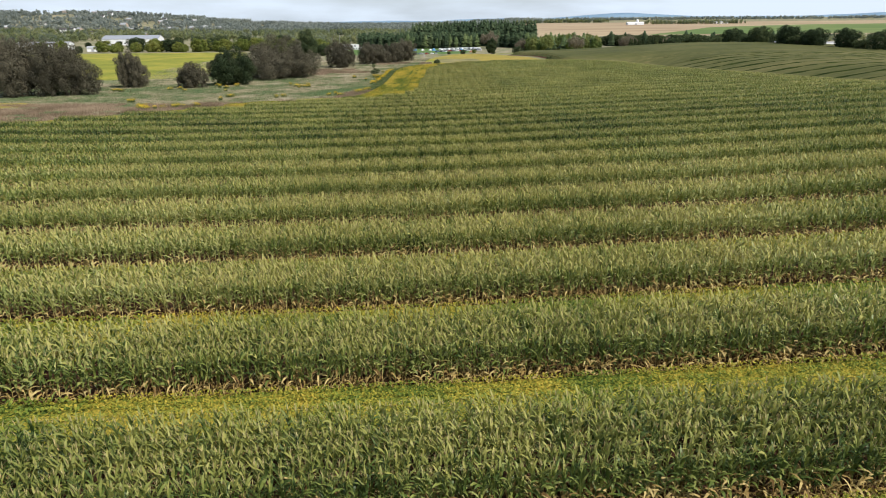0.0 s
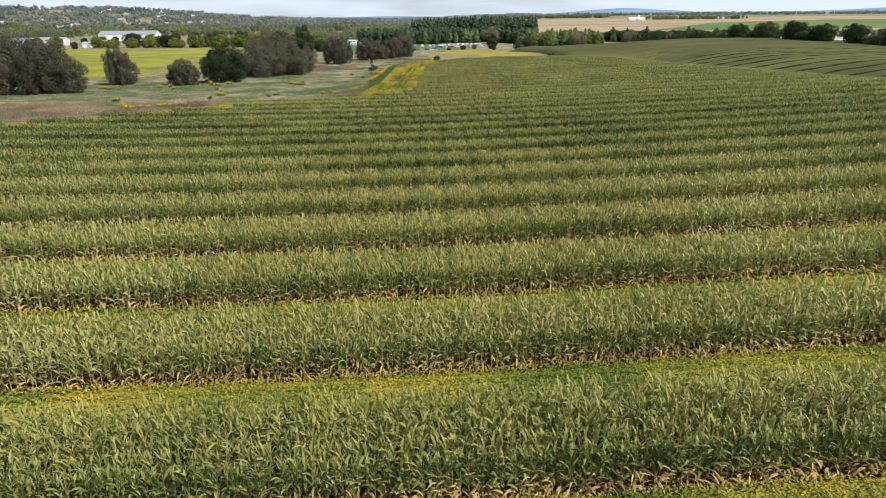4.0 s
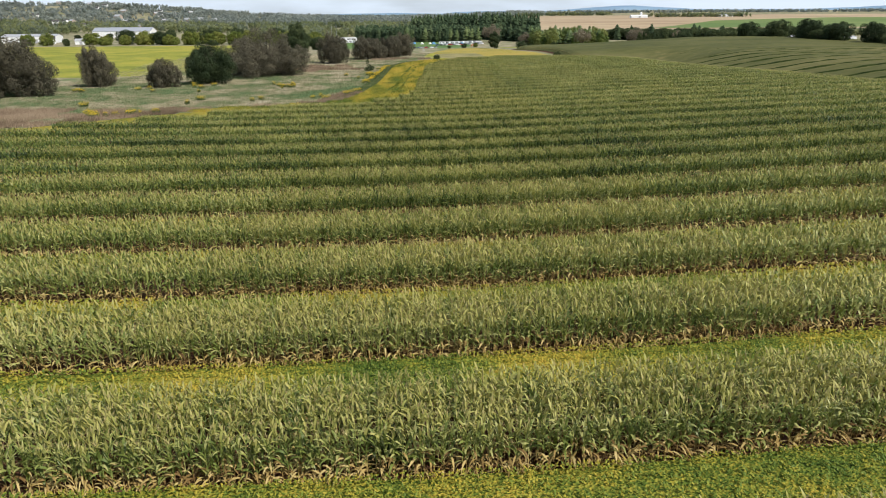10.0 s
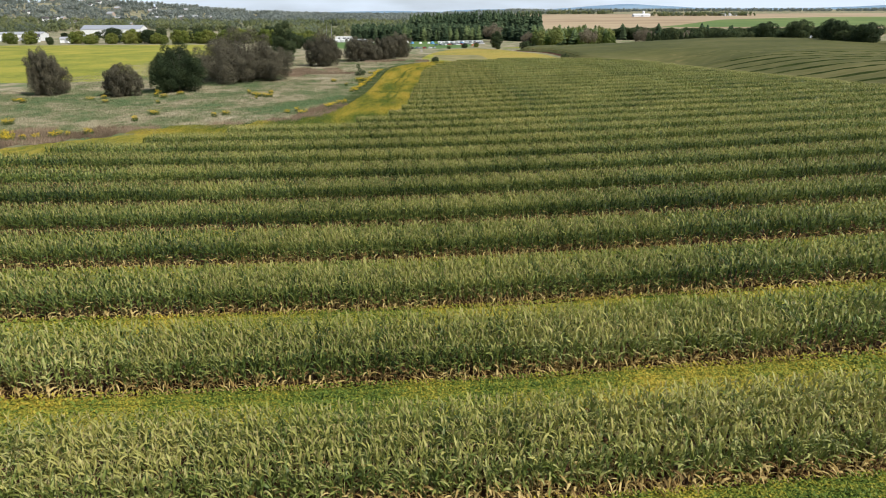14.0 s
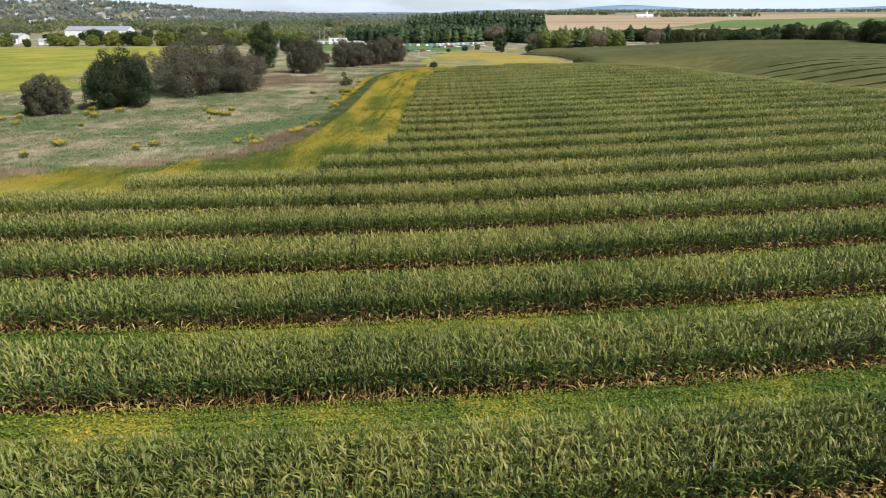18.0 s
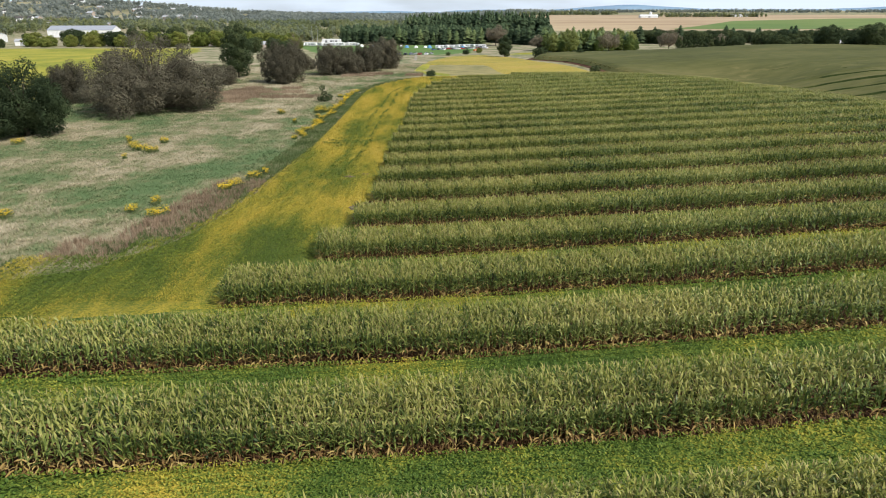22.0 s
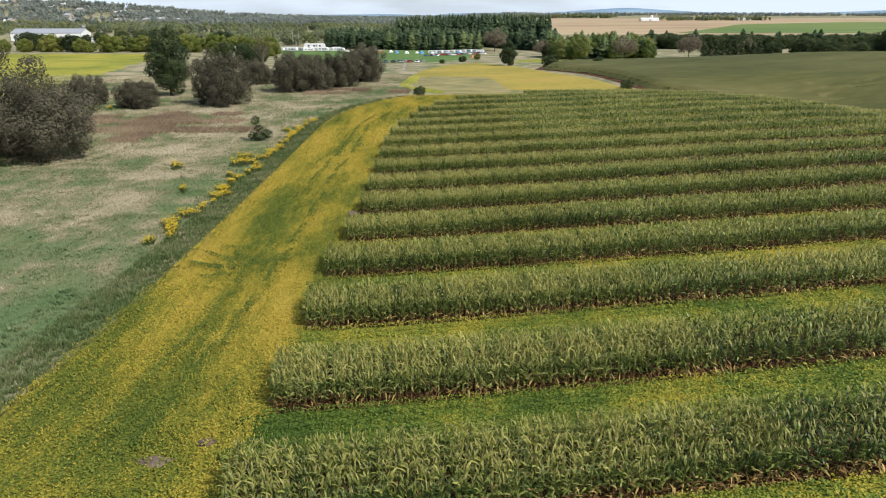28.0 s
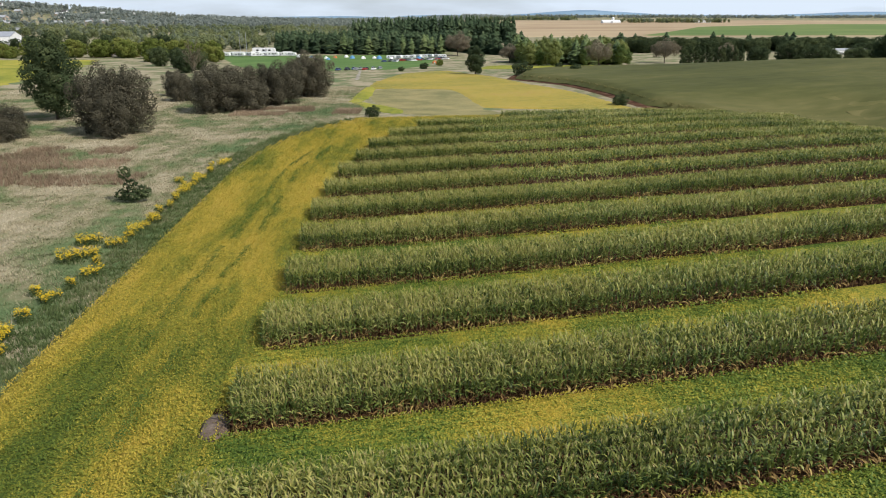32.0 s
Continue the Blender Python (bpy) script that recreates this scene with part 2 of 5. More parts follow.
M["grove"] = material("grove_leaf", [(0.25, (0.1, 0.145, 0.045)), (0.5, (0.165, 0.205, 0.065)), (0.8, (0.25, 0.27, 0.095))], scale=0.1, islands=0.15, objects=0.4, rough=0.8, spec=0.1, through_light=0.4)
M["needle"] = material("conifer_needles", [(0.25, (0.045, 0.075, 0.042)), (0.5, (0.075, 0.115, 0.06)), (0.8, (0.12, 0.16, 0.08))], scale=0.1, islands=0.2, objects=0.35, rough=0.8, through_light=0.3, spec=0.1)
M["dry_tree"] = material("pale_grey_leaf", [(0.25, (0.14, 0.12, 0.09)), (0.5, (0.21, 0.18, 0.13)), (0.8, (0.29, 0.26, 0.185))], scale=0.1, islands=0.12, rough=0.9, through_light=0.35, spec=0.05)
# Distant foliage paled and greyed: the haze is put into these colours.
M["hazed_leaf"] = material("hazed_broadleaf", [(0.2, (0.16, 0.195, 0.145)), (0.5, (0.225, 0.26, 0.18)), (0.8, (0.3, 0.33, 0.215))], scale=0.02, islands=0.08, objects=0.35, rough=0.9, spec=0.05, through_light=0.6)
M["hazed_bright"] = material("hazed_light_leaf", [(0.2, (0.165, 0.2, 0.1)), (0.5, (0.235, 0.265, 0.13)), (0.8, (0.32, 0.33, 0.165))], scale=0.02, islands=0.1, objects=0.35, rough=0.9, spec=0.05, through_light=0.55)
M["hazed_needle"] = material("hazed_conifer", [(0.2, (0.08, 0.11, 0.075)), (0.5, (0.12, 0.15, 0.1)), (0.8, (0.165, 0.19, 0.12))], scale=0.02, islands=0.1, objects=0.3, rough=0.9, spec=0.05, through_light=0.5)
# Hill woods lifted to a blue-grey, with distance haze as part of the colour.
M["hazed_hill_leaf"] = material("hazed_hill_wood_leaf", [(0.2, (0.235, 0.27, 0.25)), (0.5, (0.29, 0.325, 0.295)), (0.8, (0.345, 0.375, 0.33))], scale=0.01, islands=0.06, objects=0.3, rough=1.0, spec=0.0, through_light=0.6)
M["grass_green"] = material("green_meadow_grass", [(0.27, (0.141, 0.209, 0.096)), (0.41, (0.209, 0.249, 0.124)), (0.495, (0.288, 0.277, 0.164)), (0.59, (0.429, 0.379, 0.26)), (0.8, (0.531, 0.475, 0.35))], scale=0.085, fine=0.4, fine_amount=0.6, islands=0.2, objects=0.06, rough=0.85, through_light=0.25, stretch=(1, 0.7, 1), along=((290, 410, -0.08), (215, 255, -0.03)), spec=0.1)
M["grass_tan"] = material("dry_bunch_grass", [(0.27, (0.141, 0.209, 0.096)), (0.41, (0.209, 0.249, 0.124)), (0.495, (0.288, 0.277, 0.164)), (0.59, (0.429, 0.379, 0.26)), (0.8, (0.588, 0.531, 0.407))], scale=0.085, fine=0.4, fine_amount=0.6, islands=0.3, objects=0.06, rough=0.85, through_light=0.25, stretch=(1, 0.7, 1), along=((290, 410, -0.08), (215, 255, 0.0)), spec=0.1)
M["reed"] = material("brown_weeds", [(0.25, (0.19, 0.14, 0.095)), (0.5, (0.29, 0.215, 0.15)), (0.8, (0.41, 0.315, 0.22))], scale=0.1, islands=0.4, objects=0.3, rough=0.85, through_light=0.2, spec=0.1)
M["knoll"] = material("pale_knoll_grass", [(0.3, (0.17, 0.165, 0.075)), (0.5, (0.24, 0.215, 0.1)), (0.7, (0.3, 0.255, 0.12))], scale=0.12, fine=1.5, fine_amount=0.5, rough=0.95, bump=0.2, bump_scale=2.0, spec=0.1)
M["bark"] = material("bark", [(0.3, (0.05, 0.04, 0.03)), (0.7, (0.13, 0.105, 0.08))], scale=1.0, fine=9.0, rough=0.9)
M["hay"] = material("mown_yellow_field", [(0.3, (0.15, 0.18, 0.03)), (0.5, (0.25, 0.25, 0.04)), (0.7, (0.34, 0.3, 0.055))], scale=0.05, fine=0.6, fine_amount=0.5, rough=0.95, bump=0.2, bump_scale=0.7, stretch=(0.9, 0.6, 1), spec=0.1)
M["stubble"] = material("stubble_field", [(0.3, (0.26, 0.18, 0.11)), (0.5, (0.36, 0.27, 0.17)), (0.7, (0.42, 0.33, 0.2))], scale=0.012, fine=0.1, fine_amount=0.3, rough=0.95, stretch=(0.25, 1, 1))
M["ripe_field"] = material("ripe_soybean_field", [(0.25, (0.17, 0.17, 0.03)), (0.45, (0.28, 0.235, 0.04)), (0.65, (0.37, 0.28, 0.05)), (0.8, (0.33, 0.22, 0.07))], scale=0.05, fine=0.8, fine_amount=0.45, cells=5.0, cell_amount=0.25, rough=0.85, bump=0.1, stretch=(0.5, 1, 1))
M["far_green"] = material("far_green_field", [(0.3, (0.08, 0.14, 0.03)), (0.7, (0.16, 0.2, 0.06))], scale=0.012, fine=0.1, rough=0.95, stretch=(0.25, 1, 1))
M["lawn"] = material("camp_lawn", [(0.3, (0.06, 0.13, 0.025)), (0.7, (0.11, 0.18, 0.045))], scale=0.05, fine=0.6, rough=0.95)
# Strip sides: green leaves, darkened further by shade painted into the colour.
M["corn_side_shaded"] = material("shaded_far_corn_side", [(0.3, (0.03, 0.05, 0.014)), (0.7, (0.08, 0.105, 0.03))], scale=0.3, fine=2.0, rough=0.8, spec=0.1)
# The ridge woods are coloured blue to carry the haze of distance.
M["haze_blue_hill"] = material("hazed_wooded_hill", [(0.3, (0.17, 0.26, 0.36)), (0.7, (0.23, 0.33, 0.43))], scale=0.004, fine=0.03, rough=1.0, spec=0.0)
M["white"] = plain("white_sheet_metal", (0.74, 0.75, 0.76), rough=0.45)
M["roof_grey"] = plain("grey_roof", (0.36, 0.37, 0.39), rough=0.5)
M["pale_roof"] = plain("pale_grey_metal_roof", (0.3, 0.32, 0.36), rough=0.5)
M["roof_dark"] = plain("dark_roof", (0.07, 0.065, 0.065), rough=0.8)
M["brick"] = plain("buff_wall", (0.36, 0.3, 0.25), rough=0.85)
M["glass"] = plain("window_glass", (0.03, 0.035, 0.04), rough=0.1, spec=0.8)
M["rubber"] = plain("tyre_rubber", (0.02, 0.02, 0.02), rough=0.9)
M["blue_paint"] = plain("blue_car_paint", (0.05, 0.09, 0.2), rough=0.3, spec=0.6)
M["dark_paint"] = plain("dark_car_paint", (0.03, 0.03, 0.035), rough=0.3, spec=0.6)
M["silver_paint"] = plain("silver_car_paint", (0.42, 0.43, 0.45), rough=0.3, metal=0.4)
M["red_paint"] = plain("red_car_paint", (0.3, 0.03, 0.02), rough=0.3)
M["canvas_blue"] = plain("blue_tent_cloth", (0.1, 0.25, 0.45), rough=0.85)
M["canvas_orange"] = plain("orange_tent_cloth", (0.5, 0.16, 0.05), rough=0.85)
M["gravel"] = material("gravel_track", [(0.3, (0.2, 0.18, 0.15)), (0.7, (0.34, 0.31, 0.26))], scale=0.3, fine=5.0, rough=0.95)


# ---- builders ----
def mesh_data(name, verts, faces, mats, index=None, smooth=False):
    me = bpy.data.meshes.new(name)
    me.from_pydata(verts.tolist() if hasattr(verts, "tolist") else verts, [], faces.tolist() if hasattr(faces, "tolist") else faces)
    for m in mats:
        me.materials.append(m)
    if index is not None:
        me.polygons.foreach_set("material_index", np.asarray(index, dtype=np.int32))
    if smooth:
        me.polygons.foreach_set("use_smooth", np.ones(len(me.polygons), dtype=bool))
    me.update()
    return me


def under(ob, parent):
    ob.parent = parent
    return ob


def part(name, data, parent, label="", m=None, kind=""):
    ob = new(name, data)
    ob.parent = parent
    if m is not None:
        ob.matrix_basis = m
    return tagged(ob, label, kind=kind)


class Soup:
    """Gathers pieces of geometry for one mesh."""

    def __init__(self):
        self.v, self.f, self.i, self.n = [], [], [], 0

    def add(self, verts, faces, index=0):
        verts = np.asarray(verts, float)
        self.v.append(verts)
        self.f += [[a + self.n for a in f] for f in faces]
        self.i += [index] * len(faces)
        self.n += len(verts)
        return self

    def box(self, c, s, index=0, taper=1.0):
        x, y, z = s[0] / 2, s[1] / 2, s[2]
        v = [(sx * x * k, sy * y * k, h) for h, k in ((0, 1), (z, taper)) for sx, sy in ((-1, -1), (1, -1), (1, 1), (-1, 1))]
        return self.add(np.array(v) + np.array(c), [(3, 2, 1, 0), (4, 5, 6, 7), (0, 1, 5, 4), (1, 2, 6, 5), (2, 3, 7, 6), (3, 0, 4, 7)], index)

    def tube(self, pts, radii, sides=6, index=0):
        pts = [Vector(p) for p in pts]
        rings = []
        for k, p in enumerate(pts):
            d = (pts[min(k + 1, len(pts) - 1)] - pts[max(k - 1, 0)]).normalized()
            a = d.orthogonal().normalized()
            b = d.cross(a)
            rings.append([p + (a * math.cos(q) + b * math.sin(q)) * radii[k] for q in (2 * math.pi * j / sides for j in range(sides))])
        v = [tuple(q) for r in rings for q in r]
        f = [(k * sides + j, k * sides + (j + 1) % sides, (k + 1) * sides + (j + 1) % sides, (k + 1) * sides + j) for k in range(len(pts) - 1) for j in range(sides)]
        return self.add(v, f, index)

    def mesh(self, name, mats, smooth=False):
        return mesh_data(name, np.concatenate(self.v), self.f, mats, self.i, smooth)


# ---- terrain ----
PROFILE_Y = [-4000, -300, 0, 100, 200, 270, 330, 375, 450, 550, 650, 800, 1000, 1300, 1500, 2200, 4500]
PROFILE_Z = [94, 7, 0, -2.35, -4.7, -6.2, -6.5, -6.6, -8, -9.0, -12.5, -13, -12, -6, 0, 10, 16]


def ease(a, b, v):
    t = np.clip((v - a) / (b - a), 0, 1)
    return t * t * (3 - 2 * t)


def height(x, y):
    """The lie of the land: it falls away ahead and to the left, with a second rise to the right."""
    x, y = np.asarray(x, float), np.asarray(y, float)
    z = np.interp(y, PROFILE_Y, PROFILE_Z)
    for d in (12, 24):
        z = z * 0.5 + 0.25 * (np.interp(y - d, PROFILE_Y, PROFILE_Z) + np.interp(y + d, PROFILE_Y, PROFILE_Z))
    z = z + 0.021 * np.clip(x, 0, 160) * (1 - ease(450, 570, y)) + 0.01 * np.clip(x, -40, 0)
    z = z + 3.6 * np.exp(-((x - 185) / 85) ** 2 - ((y - 470) / 75) ** 2)
    z = z - 2.0 * np.exp(-((x - (60 + 0.9 * (400 - y))) / 45) ** 2) * np.exp(-((y - 390) / 35) ** 2)
    # the gully between the field's crest and the second rise
    crest = np.interp(y, [150, 200, 227, 251, 275, 307, 340, 400], [112, 107, 105, 102, 96, 89, 84, 72])
    z = z - 5.5 * np.exp(-((x - crest - 28) / 21) ** 2) * ease(140, 215, y) * (1 - ease(365, 410, y))
    # the land left of the meadow, and a knoll under the dark conifers
    z = z + 0.8 * (1 - ease(-160, -90, x)) * np.exp(-((y - 560) / 160) ** 2) + 6 * np.exp(-((x - 60) / 110) ** 2 - ((y - 970) / 90) ** 2)
    # wooded hill far to the left, low ridges on the skyline
    z = z + 38 * np.exp(-((x + 1050) / 520) ** 2 - ((y - 2000) / 500) ** 2)
    z = z + 16 * np.exp(-((x - 900) / 700) ** 2 - ((y - 3300) / 500) ** 2) + 14 * np.exp(-((x - 2200) / 500) ** 2 - ((y - 3200) / 500) ** 2)
    # the low wooded plain in the middle distance
    z = z - 9 * ease(1100, 2000, y) * (1 - ease(0, 350, x)) * ease(-1000, -500, x)
    return z


def hz(x, y):
    return float(height(x, y))


def axis(*pieces):
    return np.unique(np.concatenate([np.arange(a, b + s * 0.5, s) for a, b, s in pieces]))


def sheet(name, xs, ys, lift, mat, rough=0.0, seed=0):
    X, Y = np.meshgrid(xs, ys)
    Z = height(X, Y) + lift
    if rough:
        Z = Z + np.random.RandomState(seed).uniform(-rough, rough, Z.shape)
    n = len(xs)
    v = np.stack([X, Y, Z], -1).reshape(-1, 3)
    j, i = np.meshgrid(np.arange(len(ys) - 1), np.arange(n - 1), indexing="ij")
    a = (j * n + i).ravel()
    return mesh_data(name, v, np.stack([a, a + 1, a + n + 1, a + n], -1), [mat], smooth=True)


def between(name, left, right, ys, columns, lift, mat, rough=0.0, seed=0, skirt=0.0):
    """A sheet draped over the land between two edges that are functions of y."""
    L, Rr = np.array([left(y) for y in ys]), np.array([right(y) for y in ys])
    u = np.linspace(0, 1, columns)
    X = L[:, None] + (Rr - L)[:, None] * u
    Y = np.repeat(np.asarray(ys, float)[:, None], columns, 1)
    Z = height(X, Y) + lift
    if rough:
        Z = Z + np.random.RandomState(seed).uniform(-rough, rough, Z.shape)
    if skirt:
        Z[:, 0] -= skirt
        Z[:, -1] -= skirt
        Z[0] -= skirt
        Z[-1] -= skirt
    v = np.stack([X, Y, Z], -1).reshape(-1, 3)
    j, i = np.meshgrid(np.arange(len(ys) - 1), np.arange(columns - 1), indexing="ij")
    a = (j * columns + i).ravel()
    return mesh_data(name, v, np.stack([a, a + 1, a + columns + 1, a + columns], -1), [mat], smooth=True)


def curve(ys, vs):
    return lambda y: float(np.interp(y, ys, vs))


ground = new("ground", sheet("ground", axis((-4000, -600, 200), (-600, -100, 20), (-100, 100, 5), (100, 250, 5), (250, 700, 15), (700, 4000, 200)), axis((-400, 0, 50), (0, 560, 5), (560, 1000, 10), (1000, 2400, 40), (2400, 4600, 100)), 0.0, M["meadow"]))
tagged(ground, "rough rolling meadow land with green and tan grass", "ground", kind="structure")

corn_left = curve([0, 105, 122, 139, 150, 160, 166, 171, 179, 189, 200, 246, 256, 298, 318, 337, 346, 355, 362, 368, 378], [-92, -92, -77, -60, -45, -36, -24, -13.5, -8.5, -6.6, -5.1, -5.1, -4.0, -4.2, -2.6, 1.0, 4.0, 7.0, 14, 25, 42])
corn_right = curve([0, 200, 310, 345, 362, 380], [165, 205, 235, 190, 125, 75])
notches = (198.5, 256.4, 314.0)   # bare soil at the ends of some corn strips
soy_left = curve([120, 150, 171, 178, 186, 195, 206, 235, 320, 335, 350, 365, 378], [-95, -66, -47, -27, -22, -20.5, -19.5, -18.3, -18.6, -17.5, -14, -8, 0])

field_soil = new("field_soil", between("field_soil", lambda y: corn_left(y) - (3 if y > 190 else -0.5), corn_right, np.arange(0, 379, 4.0), 84, 0.08, M["soil"]))
tagged(field_soil, "bare brown soil under the corn and soybean strips", "soil", kind="structure")
headland = new("soybean_headland", between("soybean_headland", soy_left, lambda y: corn_left(y) + (3.5 if 140 < y < 178 else 0.5) - (1.9 if min(abs(y - q) for q in notches) < 1.8 else 0), np.arange(122, 379, 1.0), 14, 0.42, M["gold_under_shaded"], rough=0.1, skirt=0.4))
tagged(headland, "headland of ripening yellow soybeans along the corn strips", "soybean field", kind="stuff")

# ---- corn and soybean strips ----
rng = np.random.RandomState(5)
STRIDE, ROW = 3.0, 0.76


def corn_block(name, length, rows, spacing, level, seed):
    """Plants in rows along x; row 0 lies at y = 0. level 0: full plants, 1: fewer and wider leaves, 2: wide leaves, tops only."""
    r = np.random.RandomState(seed)
    V, Fc, I = [], [], []
    steps = (4, 3, 2)[level]
    blade = ((0.5, 1.0, 0.95, 0.6), (0.6, 1.0, 0.8), (0.8, 1.0))[level]
    for row in range(rows):
        count = int(length / spacing)
        for k in range(count):
            px, py = (k + r.uniform(0.1, 0.9)) * spacing, row * ROW + r.uniform(-0.09, 0.09)
            tall = r.uniform(2.0, 2.22)
            end = level < 2 and (px < 0.4 or px > length - 0.25)
            full = row == 0 or end
            outer = full or row in (1, rows - 1)
            number = ((22, 15, 11), (19, 13, 9), (15, 10, 7))[level][0 if full else 1 if outer else 2]
            low = 0.1 if full else 0.3 if outer else 0.9
            turn = r.uniform(0, math.pi)
            for j in range(number):
                f = (j + r.uniform(0, 0.7)) / number
                h = low + (tall * 0.86 - low) * f
                up = h / tall
                az = turn + math.pi * j + r.normal(0, 0.55)
                dry = h < 0.78 + r.uniform(-0.35, 0.35)
                if dry:
                    L, first, bend = r.uniform(0.4, 0.7), r.uniform(0.4, 1.5), r.uniform(1.2, 2.2)
                else:
                    L, first, bend = r.uniform(0.5, 0.82) * (1.1 - 0.5 * up), r.uniform(0.15, 0.6) * (1.25 - 0.6 * up), r.uniform(0.3, 2.2) * (1.35 - 0.75 * up)
                w = (0.1, 0.115, 0.15)[level] * r.uniform(0.75, 1.2) * (0.8 if dry else 1.15 - 0.35 * up)
                ca, sa, roll = math.cos(az), math.sin(az), r.uniform(-0.6, 0.6)
                sx, sy, sz = -sa * math.cos(roll) * w / 2, ca * math.cos(roll) * w / 2, math.sin(roll) * w / 2
                base, d, z = len(V), 0.0, h
                for q in range(steps):
                    ww = blade[q]
                    cx, cy = px + ca * d, py + sa * d
                    V.append((cx + sx * ww, cy + sy * ww, max(0.03, z + sz * ww)))
                    V.append((cx - sx * ww, cy - sy * ww, max(0.03, z - sz * ww)))
                    lean = first + bend * (q + 0.5) / steps
                    d += math.sin(lean) * L / steps
                    z += math.cos(lean) * L / steps
                V.append((px + ca * d, py + sa * d, max(0.02, z)))
                for q in range(steps - 1):
                    Fc.append((base + 2 * q, base + 2 * q + 1, base + 2 * q + 3, base + 2 * q + 2))
                Fc.append((base + 2 * steps - 2, base + 2 * steps - 1, base + 2 * steps))
                # high leaves take the sun-paled colour; fewer in the front row, kept dark as shade
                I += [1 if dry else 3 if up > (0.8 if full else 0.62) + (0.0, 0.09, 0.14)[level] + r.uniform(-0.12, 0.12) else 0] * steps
            if level == 0 and (row < 2 or end) or level == 1 and row == 0:
                base = len(V)
                for z, rad in ((0, 0.018), (0.7, 0.015), (tall * 0.93, 0.008)):
                    for q in range(3):
                        V.append((px + rad * math.cos(2.1 * q), py + rad * math.sin(2.1 * q), z))
                for q in range(6):
                    o = base + 3 * (q // 3)
                    Fc.append((o + q % 3, o + (q + 1) % 3, o + 3 + (q + 1) % 3, o + 3 + q % 3))
                I += [1, 1, 1, 0, 0, 0]
            for q in range((4, 2, 1)[level]):
                base = len(V)
                lean, tip, ww = r.uniform(0, 6.28), r.uniform(0.03, 0.16), (0.013, 0.018, 0.03)[level]
                V.append((px - ww * math.sin(lean), py + ww * math.cos(lean), tall * 0.9))
                V.append((px + ww * math.sin(lean), py - ww * math.cos(lean), tall * 0.9))
                V.append((px + tip * math.cos(lean), py + tip * math.sin(lean), tall * 0.9 + r.uniform(0.15, 0.32)))
                Fc.append((base, base + 1, base + 2))
                I.append(2)
    return mesh_data(name, np.array(V), Fc, [M["corn"], M["corn_dry"], M["tassel"], M["corn_top_lit"]], I)


def soy_block(name, lx, ly, count, size, mat, seed, top=0.62):
    """Soybean leaflets in rows along x, each a folded diamond."""
    r = np.random.RandomState(seed)
    V, Fc = [], []
    rows = max(1, int(round(ly / ROW)))
    for k in range(count):
        row = r.randint(rows)
        off = r.normal(0, 0.34)
        x, y = r.uniform(0, lx), (row + 0.5) * ly / rows + off
        z = top - min(0.25, 1.2 * off * off) + r.uniform(-0.12, 0.1)
        z = max(z, 0.3)
        az, tilt = r.uniform(0, 6.28), r.uniform(-1.0, 1.0)
        a = np.array((math.cos(az), math.sin(az), tilt)) * size * r.uniform(0.7, 1.3)
        b = np.array((-math.sin(az), math.cos(az), r.uniform(-0.7, 0.7))) * size * 0.7
        c = np.array((x, y, z))
        base = len(V)
        V += [c - a, c + b - (0, 0, 0.02), c + a, c - b - (0, 0, 0.02)]
        Fc += [(base, base + 1, base + 2), (base, base + 2, base + 3)]
    return mesh_data(name, np.array(V), Fc, [mat])


CORN0 = [corn_block("corn_plants", STRIDE, 6, 0.19, 0, 20 + k) for k in range(6)]
CORN1 = [corn_block("corn_plants", 2 * STRIDE, 6, 0.25, 1, 40 + k) for k in range(4)]
CORN2_LONG = [corn_block("corn_plants", 6 * STRIDE, 6, 0.36, 2, 70 + k) for k in range(3)]
CORN_FAR = [d.copy() for d in CORN2_LONG]
for d in CORN_FAR:
    d.materials[0] = d.materials[1] = d.materials[3] = M["corn_far"]
SOY0 = [soy_block("soybean_leaves", STRIDE, 4.6, 1500, 0.055, M["soy"], 80 + k) for k in range(4)]
SOY1 = [soy_block("soybean_leaves", 2 * STRIDE, 4.6, 1500, 0.08, M["soy"], 85 + k) for k in range(3)]
GOLD0 = [soy_block("soybean_leaves", 5.0, 4.6, 3000, 0.055, M["soy_gold"], 90 + k) for k in range(4)]

FRONTS = [8.4, 17.4, 26.4, 35.4, 44.5, 53.6, 62.6, 71.6, 80.6, 89.6, 98.6, 107.5, 116.5, 125.4, 134.4, 143.4, 152.4, 161.5, 170.6, 179.8, 189.0, 198.3, 207.6, 216.9, 226.8, 236.4, 245.8, 255.3, 265.0, 274.8, 285.0, 295.0, 305.0, 315.0, 325.0, 335.0, 345.0, 355.0, 364.5]


def lie(y0, x):
    """The front edge of the strip that passes (-2, y0), at x: the strips follow the slope in a slight curve."""
    a = np.interp(y0, [0, 60, 130, 180, 230, 400], [0.05, 0.06, 0.05, 0.085, 0.115, 0.12])
    b = np.interp(y0, [20, 60, 140, 200, 400], [0.0002, 0.0009, 0.0011, 0.0005, 0.0002])
    u = x + 2
    return y0 + a * u + b * u * abs(u) if u > 0 else y0 + a * u + b * u * u


def strip_start(y0, shift=1.5):
    x = -100.0
    while x < 40 and corn_left(lie(y0, x) + shift) > x:
        x += 0.5
    return x


